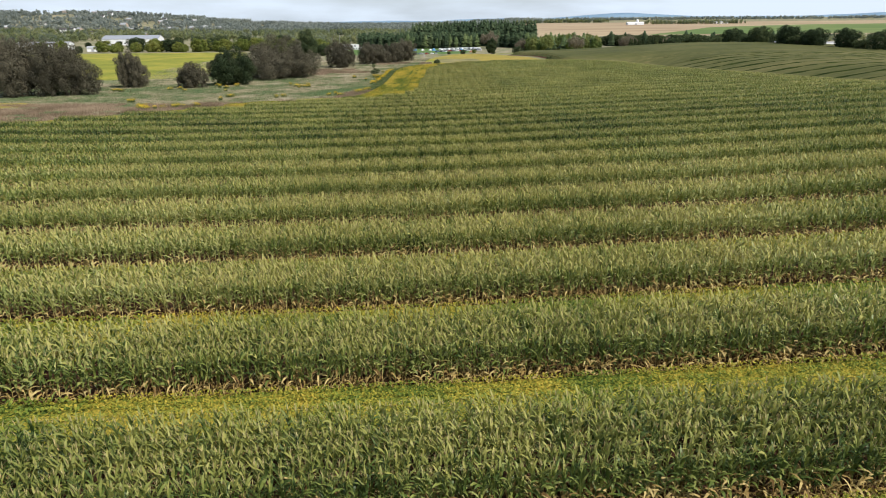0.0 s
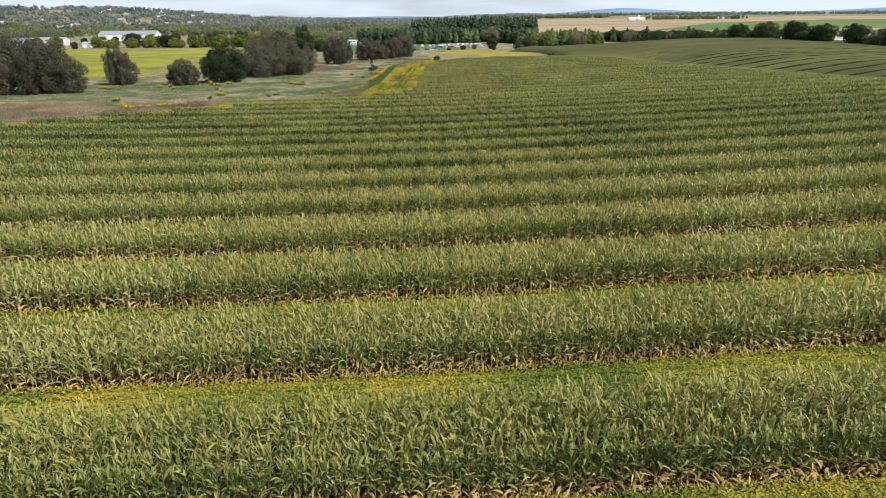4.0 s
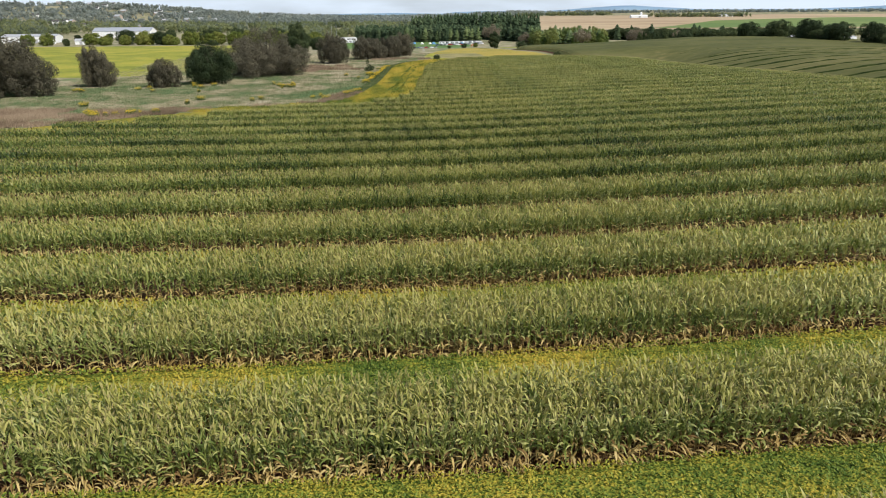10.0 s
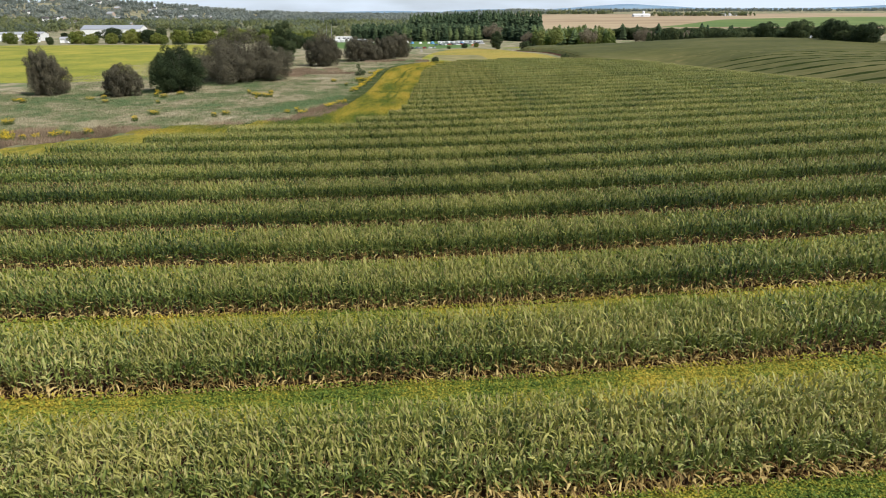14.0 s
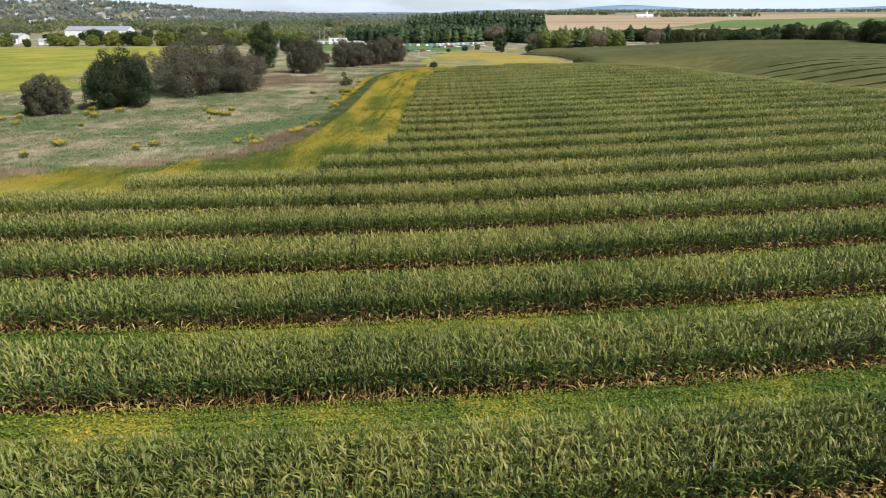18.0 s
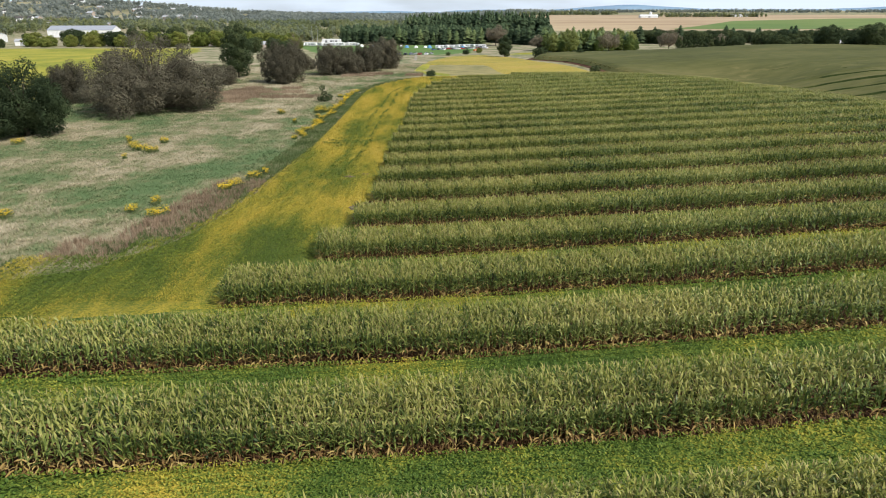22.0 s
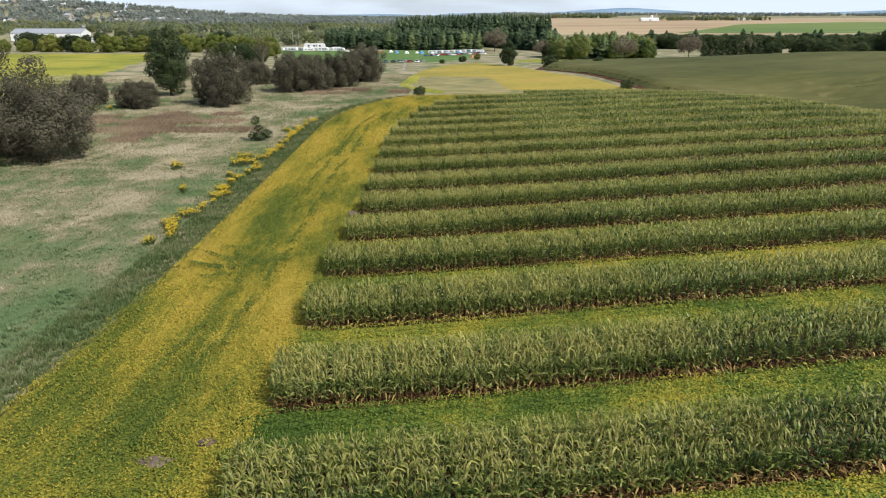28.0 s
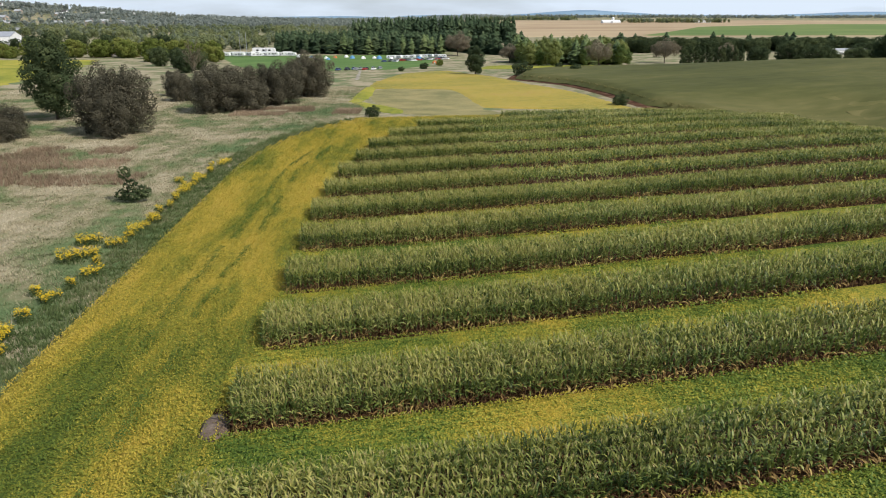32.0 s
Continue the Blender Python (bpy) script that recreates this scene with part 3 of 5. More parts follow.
def lay(parent, name, data, x, y0, shift, length, kind="stuff", grow=1.0):
    """One block along a strip, turned into its line and standing on the land."""
    y1, y2 = lie(y0, x) + shift, lie(y0, x + length) + shift
    zs = [hz(x, y1), hz(x + length, y2), hz(x, y1 + 4)]
    dx = Vector((length, y2 - y1, zs[1] - zs[0])).normalized()
    dy = Vector((0, 4, zs[2] - zs[0])).normalized()
    up = dx.cross(dy).normalized()
    dy = Vector((-dx.y, dx.x, 0)).normalized()
    dy = (dy - up * dy.dot(up)).normalized()
    m = Matrix(((dx.x, dy.x, 0, x), (dx.y, dy.y, 0, y1), (dx.z, dy.z, 1, zs[0]), (0, 0, 0, 1)))
    part(name, data, parent, m=m @ Matrix.Diagonal((1, grow, grow, 1)), kind=kind)


for y0 in FRONTS:
    strip = new("corn_strip")
    tagged(strip, "strip of tall green corn with dry tan lower leaves, between soybean strips", "corn strip", "corn strips on the field", "stuff")
    beans = new("soybean_strip")
    tagged(beans, "low strip of yellow-green soybeans between two corn strips", "soybean strip", "soybean strips on the field", "stuff")
    x = strip_start(y0)
    xr = corn_right(y0) if y0 < 190 else 122.0   # behind the crest the far flank takes over
    while x < xr:
        if -37 <= x < 38 and not -17 <= x < 18:
            lay(beans, "soybean_leaves", SOY1[rng.randint(3)], x, y0, -4.75, 2 * STRIDE, grow=0.97)
        if -17 <= x < 18:
            data, step = CORN0[rng.randint(6)], STRIDE
            lay(beans, "soybean_leaves", SOY0[rng.randint(4)], x, y0, -4.75, STRIDE, grow=0.97)
        elif -50 <= x < 56 and y0 < 300:
            data, step = CORN1[rng.randint(4)], 2 * STRIDE
        else:
            data, step = CORN2_LONG[rng.randint(3)], 6 * STRIDE
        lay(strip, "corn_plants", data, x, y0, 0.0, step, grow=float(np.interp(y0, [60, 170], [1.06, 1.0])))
        x += step
    xs = np.arange(min(strip_start(y0) - 1.5, strip_start(y0, -6.0)), xr, 4.0)
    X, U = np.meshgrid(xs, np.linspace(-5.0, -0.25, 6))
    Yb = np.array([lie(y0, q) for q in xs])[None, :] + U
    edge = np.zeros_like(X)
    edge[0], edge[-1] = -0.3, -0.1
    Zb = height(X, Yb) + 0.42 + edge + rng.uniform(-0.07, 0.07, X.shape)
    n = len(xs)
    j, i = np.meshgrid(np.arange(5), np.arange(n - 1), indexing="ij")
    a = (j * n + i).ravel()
    part("soybean_canopy", mesh_data("soybean_canopy", np.stack([X, Yb, Zb], -1).reshape(-1, 3), np.stack([a, a + 1, a + n + 1, a + n], -1), [M["soy_under_shaded"]], smooth=True), beans, kind="stuff")

for y in np.arange(166, 376, 4.9):
    x = soy_left(y) + 0.4
    while x < corn_left(y) - 3:
        part("soybean_leaves", GOLD0[rng.randint(4)], headland, m=pose(x + 4.6, y, hz(x + 2, y + 2) , 0, 0, 90), kind="stuff")
        x += 4.5

# greener plants along old wheel lines, and a rank green patch, in the ripening headland
M["soy_green"] = material("green_soybean_leaf", [(0.25, (0.05, 0.1, 0.018)), (0.5, (0.1, 0.155, 0.026)), (0.75, (0.19, 0.21, 0.035))], scale=0.5, islands=0.5, rough=0.6, through_light=0.25, spec=0.2)
LINE = [soy_block("soybean_leaves", 3.0, 0.5, 300, 0.055, M["soy_green"], 95 + k, top=0.66) for k in range(3)]
for side in (0.0, -2.1):
    line = curve([205, 214, 228, 240, 260, 273, 290, 306, 322, 340], [-11.4, -10.5, -9.6, -9.4, -9.3, -9.9, -8.9, -8.8, -8.6, -5.5])
    for y in np.arange(205, 338, 2.7):
        if rng.rand() < 0.72:
            x, turn = line(y) + side + rng.normal(0, 0.12), math.degrees(math.atan2(3.0, line(y + 3) - line(y)))
            part("soybean_leaves", LINE[rng.randint(3)], headland, m=pose(x + 0.25, y, hz(x, y + 1.5) + 0.02, 0, 0, turn), kind="stuff")
for k in range(16):
    x, y = -12.6 + rng.normal(0, 1.1), 238.5 + rng.normal(0, 2.2)
    part("soybean_leaves", LINE[k % 3], headland, m=pose(x, y, hz(x, y) + 0.02, 0, 0, rng.uniform(0, 180)), kind="stuff")


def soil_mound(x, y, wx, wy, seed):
    """A bare soil patch with an uneven edge, raised above the plants to show in the camera's view."""
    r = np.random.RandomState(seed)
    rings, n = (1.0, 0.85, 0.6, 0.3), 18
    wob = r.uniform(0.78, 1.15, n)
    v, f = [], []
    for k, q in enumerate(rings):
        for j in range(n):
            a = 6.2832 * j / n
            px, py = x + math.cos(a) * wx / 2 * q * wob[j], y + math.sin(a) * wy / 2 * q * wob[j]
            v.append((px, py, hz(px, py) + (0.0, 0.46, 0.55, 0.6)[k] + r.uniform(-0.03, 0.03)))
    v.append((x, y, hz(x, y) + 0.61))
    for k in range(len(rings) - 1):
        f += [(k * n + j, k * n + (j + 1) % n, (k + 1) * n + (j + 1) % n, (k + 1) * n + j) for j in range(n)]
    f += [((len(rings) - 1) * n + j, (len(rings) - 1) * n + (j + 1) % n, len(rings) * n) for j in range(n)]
    tagged(new("soil_mound", mesh_data("soil_mound", v, f, [M["bare"]], smooth=True)), "bare patch of grey-brown soil raised to show above the soybean leaves", "soil", kind="structure")


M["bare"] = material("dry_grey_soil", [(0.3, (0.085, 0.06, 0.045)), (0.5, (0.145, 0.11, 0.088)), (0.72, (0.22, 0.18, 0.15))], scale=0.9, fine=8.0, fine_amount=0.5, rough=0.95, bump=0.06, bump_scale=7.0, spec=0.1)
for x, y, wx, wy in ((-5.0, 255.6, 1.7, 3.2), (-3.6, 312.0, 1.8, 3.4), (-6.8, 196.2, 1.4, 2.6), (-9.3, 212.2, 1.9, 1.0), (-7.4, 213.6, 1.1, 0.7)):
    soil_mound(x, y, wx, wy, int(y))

# ---- trees ----
def leaves(r, lobes, count, size, flat=0.0, jitter=0.38):
    """A crown of many small leaf clumps round some lobes (centre, radii): uneven, with gaps."""
    weights = np.array([l[1][0] * l[1][2] for l in lobes])
    pick = r.choice(len(lobes), count, p=weights / weights.sum())
    C = np.array([l[0] for l in lobes])[pick]
    S = np.array([l[1] for l in lobes])[pick]
    d = r.normal(size=(count, 3))
    d /= np.linalg.norm(d, axis=1)[:, None]
    p = C + d * S * (r.uniform(0.55, 1.08, count) ** 0.7)[:, None]
    n = d + r.normal(0, jitter, (count, 3)) + np.array((0, 0, flat))
    n /= np.linalg.norm(n, axis=1)[:, None]
    a = np.cross(n, r.normal(size=(count, 3)))
    a /= np.linalg.norm(a, axis=1)[:, None]
    b = np.cross(n, a)
    s = size * r.uniform(0.6, 1.4, count)[:, None]
    q = r.uniform(0.45, 0.8, count)[:, None]
    v = np.stack([p - a * s, p + b * s * q - n * s * 0.2, p + a * s, p - b * s * q - n * s * 0.2], 1).reshape(-1, 3)
    v[:, 2] = np.maximum(v[:, 2], 0.05)
    k = np.arange(count) * 4
    f = np.concatenate([np.stack([k, k + 1, k + 2], -1), np.stack([k, k + 2, k + 3], -1)])
    return v, f


def limbs(r, lobes, h, girth):
    s = Soup()
    fork = Vector((0, 0, h * 0.22))
    s.tube([(0, 0, -0.3), (r.uniform(-.1, .1), r.uniform(-.1, .1), h * 0.1), fork], [girth, girth * 0.8, girth * 0.65], 7)
    for c, _ in lobes[:9]:
        e = Vector(c)
        mid = fork.lerp(e, 0.5) + Vector((0, 0, h * 0.05))
        s.tube([fork - Vector((0, 0, 0.2)), mid, e], [girth * 0.45, girth * 0.28, girth * 0.08], 5)
    return s.mesh("trunk", [M["bark"]], smooth=True)


def round_lobes(r, h, w, n, low):
    """Lobes over an egg-shaped crown, some pushed out and some drawn in, so that the outline is uneven."""
    n = n + 10
    cz, rz = (0.43, 0.54) if low < 0.28 else (0.58, 0.42)
    out_lobes = [((0, 0, h * cz), (w * 0.33, w * 0.33, h * rz * 0.72))]
    for k in range(n):
        u = 1 - (1.97 if low < 0.28 else 1.75) * (k + 0.5) / n
        a, q = k * 2.39996 + r.uniform(-0.3, 0.3), math.sqrt(max(0, 1 - u * u))
        push, rr = r.uniform(0.58, 0.84), r.uniform(0.09, 0.19)
        z = h * (cz + rz * u * push)
        out_lobes.append(((math.cos(a) * q * w / 2 * push, math.sin(a) * q * w / 2 * push, max(z, h * 0.06)), (w * rr, w * rr, h * rr * r.uniform(0.8, 1.15))))
    return out_lobes


def clump_lobes(r, h, w, n):
    """Several crowns of different height grown into one another."""
    crowns = [(0, 0, 0.95, 0.62)]
    for k in range(4):
        a, q = k * 1.57 + r.uniform(-0.5, 0.5), w * r.uniform(0.2, 0.3)
        crowns.append((math.cos(a) * q, math.sin(a) * q, r.uniform(0.6, 0.95), r.uniform(0.4, 0.56)))
    out_lobes = []
    for cx, cy, fh, fw in crowns:
        out_lobes += [((c[0] + cx, c[1] + cy, c[2]), s) for c, s in round_lobes(r, h * fh, w * fw, n // 3, 0.2)]
    return out_lobes


def oval_lobes(r, h, w, n):
    out_lobes = []
    for k in range(n):
        f = (k + 0.5) / n
        z = h * (0.12 + 0.8 * f)
        rad = w / 2 * math.sin(math.pi * (0.14 + 0.78 * f)) ** 0.7
        a = k * 2.4
        out_lobes.append(((math.cos(a) * rad * 0.45, math.sin(a) * rad * 0.45, z), (rad * 0.62, rad * 0.62, h * 0.13)))
    return out_lobes


def make_tree(name, label, category, seed, h, w, mat, count, size, shape="round", n=12, low=0.3, girth=0.35):
    r = np.random.RandomState(seed)
    lobes = clump_lobes(r, h, w, n) if shape == "clump" else round_lobes(r, h, w, n, low) if shape == "round" else oval_lobes(r, h, w, n)
    t = new(name)
    tagged(t, label, category)
    part("trunk", limbs(r, lobes, h, girth), t)
    v, f = leaves(r, lobes, count, size, 0.0, 0.17 if shape == "clump" else 0.24)
    part("crown", mesh_data("crown", v, f, [mat]), t)
    return t


def make_conifer(name, label, seed, h, w, mat, tiers=9, per=16):
    """A tapering conifer: whorls of drooping boughs round a straight trunk."""
    r = np.random.RandomState(seed)
    t = new(name)
    tagged(t, label, "conifer tree")
    part("trunk", Soup().tube([(0, 0, -0.3), (0, 0, h * 0.5), (0, 0, h * 0.97)], [w * 0.05, w * 0.03, 0.03], 6).mesh("trunk", [M["bark"]]), t)
    V, Fc = conifer_boughs(r, h, w, tiers, per)
    part("crown", mesh_data("crown", np.array(V), Fc, [mat]), t)
    return t


def conifer_boughs(r, h, w, tiers, per, at=(0, 0, 0)):
    V, Fc = [], []
    for k in range(tiers):
        f = k / tiers
        z, rad = h * (0.05 + 0.88 * f), w / 2 * (1 - f ** 2.6) ** 0.75 * r.uniform(0.8, 1.15)
        for j in range(max(5, int(per * (1 - 0.6 * f)))):
            a = r.uniform(0, 6.28)
            L, wd = rad * r.uniform(0.75, 1.15), rad * r.uniform(0.28, 0.5)
            ca, sa = math.cos(a), math.sin(a)
            zz = z + r.uniform(-0.04, 0.04) * h
            base = len(V)
            V += [(at[0], at[1], at[2] + zz + h * 0.08), (at[0] + ca * L * 0.7 - sa * wd, at[1] + sa * L * 0.7 + ca * wd, at[2] + zz - h * 0.01), (at[0] + ca * L, at[1] + sa * L, at[2] + zz - h * 0.03), (at[0] + ca * L * 0.7 + sa * wd, at[1] + sa * L * 0.7 - ca * wd, at[2] + zz - h * 0.01)]
            Fc += [(base, base + 1, base + 2), (base, base + 2, base + 3)]
    return V, Fc


def stand(proto, x, y, scale=1.0, turn=0.0, label="", wide=1.0):
    """A copy of a thing on the land at (x, y)."""
    m = pose(x, y, hz(x, y) - 0.05, 0, 0, turn) @ Matrix.Diagonal((scale * wide, scale * wide, scale, 1))
    ob = copy_thing(proto, m)
    if label:
        tagged(ob, label)
    return ob


def settle(ob, x, y, turn=0.0):
    ob.matrix_basis = pose(x, y, hz(x, y) - 0.05, 0, 0, turn)
    return ob


WILLOW = "dense grey-green willow with boughs down to the meadow grass"
settle(make_tree("willow_tree", "broad dark grey-green willow clump on the meadow", "tree", 1, 20.5, 37, M["willow"], 70000, 0.19, "clump", n=26, low=0.25, girth=0.6), -63.5, 291)
settle(make_tree("willow_tree", "tall dark green tree with a spreading crown on the meadow", "tree", 2, 16, 20, M["broadleaf"], 36000, 0.17, "clump", n=20, low=0.22, girth=0.5), -73, 253)
settle(make_tree("willow_bush", "rounded grey-green willow bush on the meadow", "bush", 3, 10.5, 13, M["willow"], 24000, 0.155, "clump", n=14, low=0.2), -84, 240)
willow = settle(make_tree("willow_bush", WILLOW, "bush", 4, 15, 18, M["willow"], 36000, 0.17, "clump", n=18, low=0.2, girth=0.4), -49.5, 362)
stand(willow, -36, 399, 0.88, 70, wide=1.4)
stand(willow, -27.5, 414, 0.86, 200, wide=1.3)
stand(willow, -21.5, 438, 0.98, 310, wide=1.2)
stand(willow, -54, 427, 0.62, 100, "small grey-green willow bush behind larger ones")
stand(willow, -68, 356, 0.5, 20, "low dark willow bush at the foot of a tall tree", wide=1.4)
stand(willow, -60, 444, 0.6, 150)
stand(willow, -92, 305, 0.8, 260, "dark willow at the edge of the yellow field")
stand(willow, -84, 365, 0.55, 40, wide=1.3)
stand(willow, -127, 211, 1.35, 10, "large dark tree at the edge of the field")
stand(willow, -146, 226, 1.0, 130)
stand(willow, -111, 210, 1.2, 75, "large dark tree at the edge of the field")
stand(willow, -105, 244, 0.95, 140, "dark willow at the edge of the yellow field", wide=0.8)
stand(willow, -150, 262, 0.8, 175)
settle(make_tree("broadleaf_tree", "tall dark green oval tree above the willows", "tree", 5, 19, 13, M["broadleaf"], 13000, 0.27, "oval", 14, girth=0.4), -70, 385)
settle(make_tree("round_tree", "dark oval tree standing alone at the edge of the soybeans", "tree", 6, 12, 9, M["broadleaf"], 9000, 0.22, "oval", 12, girth=0.3), 40.5, 520)
shrub = settle(make_tree("shrub", "low dark green shrub beside the field", "bush", 7, 6, 9, M["broadleaf"], 3000, 0.23, n=9, low=0.2, girth=0.15), 58, 505)
stand(shrub, 80, 507, 0.72, 90)
stand(shrub, 64.5, 402, 0.55, 30, "small dark bush in the grassed gully")
stand(shrub, 0.3, 383, 0.46, 60, "low dark bush on the brown meadow")
stand(shrub, 92, 585, 0.55, 50)
stand(shrub, 70, 590, 0.45, 80)
stand(shrub, 22, 585, 0.6, 50)
stand(shrub, 10, 560, 0.4, 20)
# two small shrubs set at dark spots in the corn strips
stand(shrub, 38.2, 187.5, 0.34, 20, "small dark shrub at a dark spot in the corn")
stand(shrub, -1.6, 45.6, 0.3, 20, "small dark shrub at a dark spot in the corn", wide=0.6)
grey = settle(make_tree("pale_tree", "pale grey-brown round tree beyond the fields", "tree", 8, 17, 21, M["dry_tree"], 5000, 0.4, n=14, low=0.3, girth=0.4), 57, 768)
stand(grey, 81, 672, 0.66, 60, wide=0.9)
stand(grey, 120, 608, 0.8, 160, wide=0.95)
stand(grey, 178, 660, 0.85, 250)
stand(grey, 208, 640, 0.7, 30)
broad = settle(make_tree("broadleaf_tree", "dark green broadleaf tree of the field hedge", "tree", 9, 14, 15, M["broadleaf"], 9000, 0.3, n=16, low=0.25, girth=0.4), 207, 497)
for x, y, s, w in ((188, 566, 0.85, 1.0), (197, 530, 0.8, 1.1), (214, 470, 1.0, 1.1), (218, 441, 1.05, 1.1), (224, 420, 0.95, 1.2), (229, 396, 1.0, 1.0), (235, 373, 0.95, 1.1), (241, 352, 1.0, 1.0), (246, 330, 1.0, 1.1), (203, 512, 0.6, 1.3), (220, 432, 0.6, 1.4), (232, 385, 0.55, 1.4), (252, 310, 1.0, 1.0), (212, 482, 0.55, 1.4)):
    stand(broad, x, y, s, (x * 37) % 360, wide=w)
for x, y, s, w in ((206, 566, 1.05, 1.1), (222, 560, 0.7, 1.3), (238, 556, 1.0, 1.2), (252, 548, 1.15, 1.1), (266, 540, 1.1, 1.1), (230, 572, 0.6, 1.3), (280, 530, 1.1, 1.2)):
    stand(broad, x, y, s, (x * 29) % 360, wide=w)
stand(broad, 197, 582, 0.75, 20, "single dark green tree above the hedge", wide=0.7)
poplar = settle(make_tree("columnar_tree", "slim olive-green columnar tree in a close row", "tree", 10, 11.5, 5.2, M["broadleaf"], 3000, 0.22, "oval", 10, girth=0.15), 164, 598)
for k in range(1, 10):
    stand(poplar, 164 + k * 3.6, 598 + (k % 2) * 0.8, 0.95 + 0.02 * (k % 4), k * 50)
bright = settle(make_tree("broadleaf_tree", "light green leafy tree behind the yellow field", "tree", 11, 12, 14, M["bright"], 4000, 0.42, n=13, low=0.25, girth=0.3), -275, 760)
for x, y, s in ((-252, 757, 1.3), (-232, 762, 1.1), (-206, 766, 1.25), (-186, 757, 1.2), (-164, 750, 1.35), (-143, 752, 1.2), (-300, 772, 0.8), (-400, 760, 1.2), (-425, 770, 1.1), (-272, 768, 0.8), (-122, 742, 1.2), (34, 640, 0.35), (-110, 700, 1.0), (-150, 700, 1.0)):
    stand(bright, x, y, s, (x * 53) % 360)
for x, y, s in ((-520, 700, 1.3), (-480, 690, 1.2), (-170, 790, 1.3), (-250, 830, 1.3), (-110, 620, 0.9), (-90, 560, 0.7), (-215, 800, 1.3), (-130, 650, 0.9), (-95, 600, 0.8), (-412, 930, 0.65), (-392, 925, 0.8), (-350, 930, 0.75), (-330, 915, 1.0), (-440, 905, 0.6), (-300, 900, 1.1), (-275, 880, 1.0)):
    stand(broad, x, y, s, (x * 41) % 360, "dark green broadleaf tree beyond the yellow field")

for k in range(24):
    x, y = -372 + k * 10.5, 752 + (k * 7 % 5) * 4
    stand(broad if k % 4 == 0 else bright, x + (k * 13 % 9) - 4, y + (k * 5 % 7) * 3, 0.6 + 0.08 * (k * 7 % 10), k * 77, "leafy tree of the row behind the yellow field", wide=1.0 + 0.1 * (k * 3 % 5))
# a dead pale tree: bare limbs only
r = np.random.RandomState(31)
dead = new("dead_tree")
tagged(dead, "bare pale grey dead tree among the willows", "tree")
s = Soup().tube([(0, 0, -0.3), (0.2, 0, 5), (0, 0.1, 8)], [0.35, 0.28, 0.2], 7)
part("trunk", s.mesh("trunk", [M["dry_tree"]]), dead)
s = Soup()
for k in range(26):
    a, z = k * 2.4, r.uniform(4, 9)
    e = Vector((math.cos(a) * r.uniform(2, 4.5), math.sin(a) * r.uniform(2, 4.5), z + r.uniform(3, 7)))
    b = Vector((0, 0, min(z, 8)))
    s.tube([b, b.lerp(e, 0.5) + Vector((0, 0, 0.6)), e], [0.14, 0.09, 0.03], 4)
    for q in range(3):
        e2 = e + Vector((r.uniform(-1.5, 1.5), r.uniform(-1.5, 1.5), r.uniform(0.2, 1.6)))
        s.tube([b.lerp(e, 0.6), e2], [0.06, 0.02], 3)
part("bare_crown", s.mesh("bare_crown", [M["dry_tree"]]), dead)
settle(dead, -72, 507)

# sapling on the meadow: a leaning stem with a few tufts
r = np.random.RandomState(33)
sapling = new("sapling")
tagged(sapling, "small dark ragged sapling standing alone on the meadow", "bush")
part("trunk", Soup().tube([(0, 0, -0.2), (-0.2, 0, 1.6), (-0.4, 0, 4.2)], [0.09, 0.06, 0.03], 5).mesh("trunk", [M["bark"]]), sapling)
v, f = leaves(r, [((-0.4, 0, 3.6), (0.8, 0.8, 0.9)), ((0.2, 0, 2.2), (0.9, 0.8, 0.7)), ((1.4, 0, 1.3), (1.1, 0.9, 0.9)), ((-1.0, 0.2, 1.0), (1.0, 0.9, 0.8)), ((0.2, 0, 0.9), (1.5, 1.1, 0.7))], 900, 0.17)
part("crown", mesh_data("crown", v, f, [M["broadleaf"]]), sapling)
settle(sapling, -27, 307)

# ---- woods ----
pine = settle(make_conifer("pine_tree", "dark green conifer of the plantation beyond the camp", 41, 18, 8.5, M["needle"], 12, 22), -90, 838)
light_pine = settle(make_conifer("pine_tree", "sunlit green conifer at the front of the plantation", 42, 17, 8, M["bright"], 12, 22), 44, 768)
# Lighter needle colour holds the sunlight on the plantation's front rows.
[q for q in light_pine.children if q.name.startswith('crown')][0].data.materials[0] = material("sunlit_conifer_needles", [(0.25, (0.07, 0.11, 0.042)), (0.5, (0.115, 0.16, 0.058)), (0.8, (0.165, 0.205, 0.08))], scale=0.1, islands=0.25, objects=0.3, rough=0.75)
r = np.random.RandomState(44)
for row in range(7):
    for k in range(24):
        x = -88 + k * 5.8 + r.uniform(-2.6, 2.6)
        y = 830 - (x + 88) * 0.46 + row * 11 + r.uniform(-2, 2)
        if x < 40:
            stand(light_pine if row < 2 and x > -50 and r.rand() < 0.45 else pine, x, y, r.uniform(0.7, 1.05), r.uniform(0, 360), wide=r.uniform(1.15, 1.5))
for k in range(34):
    x = 40 + 2.0 * k + r.uniform(-2, 2)
    stand(pine, x, 846 - (x - 42) * 1.45 + r.uniform(0, 26), r.uniform(0.75, 1.1), r.uniform(0, 360), "dark green conifer at the edge of the wood", wide=r.uniform(1.1, 1.4))
dark_wood = new("conifer_wood")
tagged(dark_wood, "dense dark conifer wood on the rise behind the camp", "woods", kind="stuff")
PINES = []
for k in range(3):
    V, Fc = [], []
    for q in range(16):
        v, f = conifer_boughs(r, r.uniform(20, 27), r.uniform(8.5, 11), 9, 16, (r.uniform(0, 40), r.uniform(0, 30), 0))
        Fc += [[a + len(V) for a in g] for g in f]
        V += v
    PINES.append(mesh_data("conifers", np.array(V), Fc, [M["needle"]]))
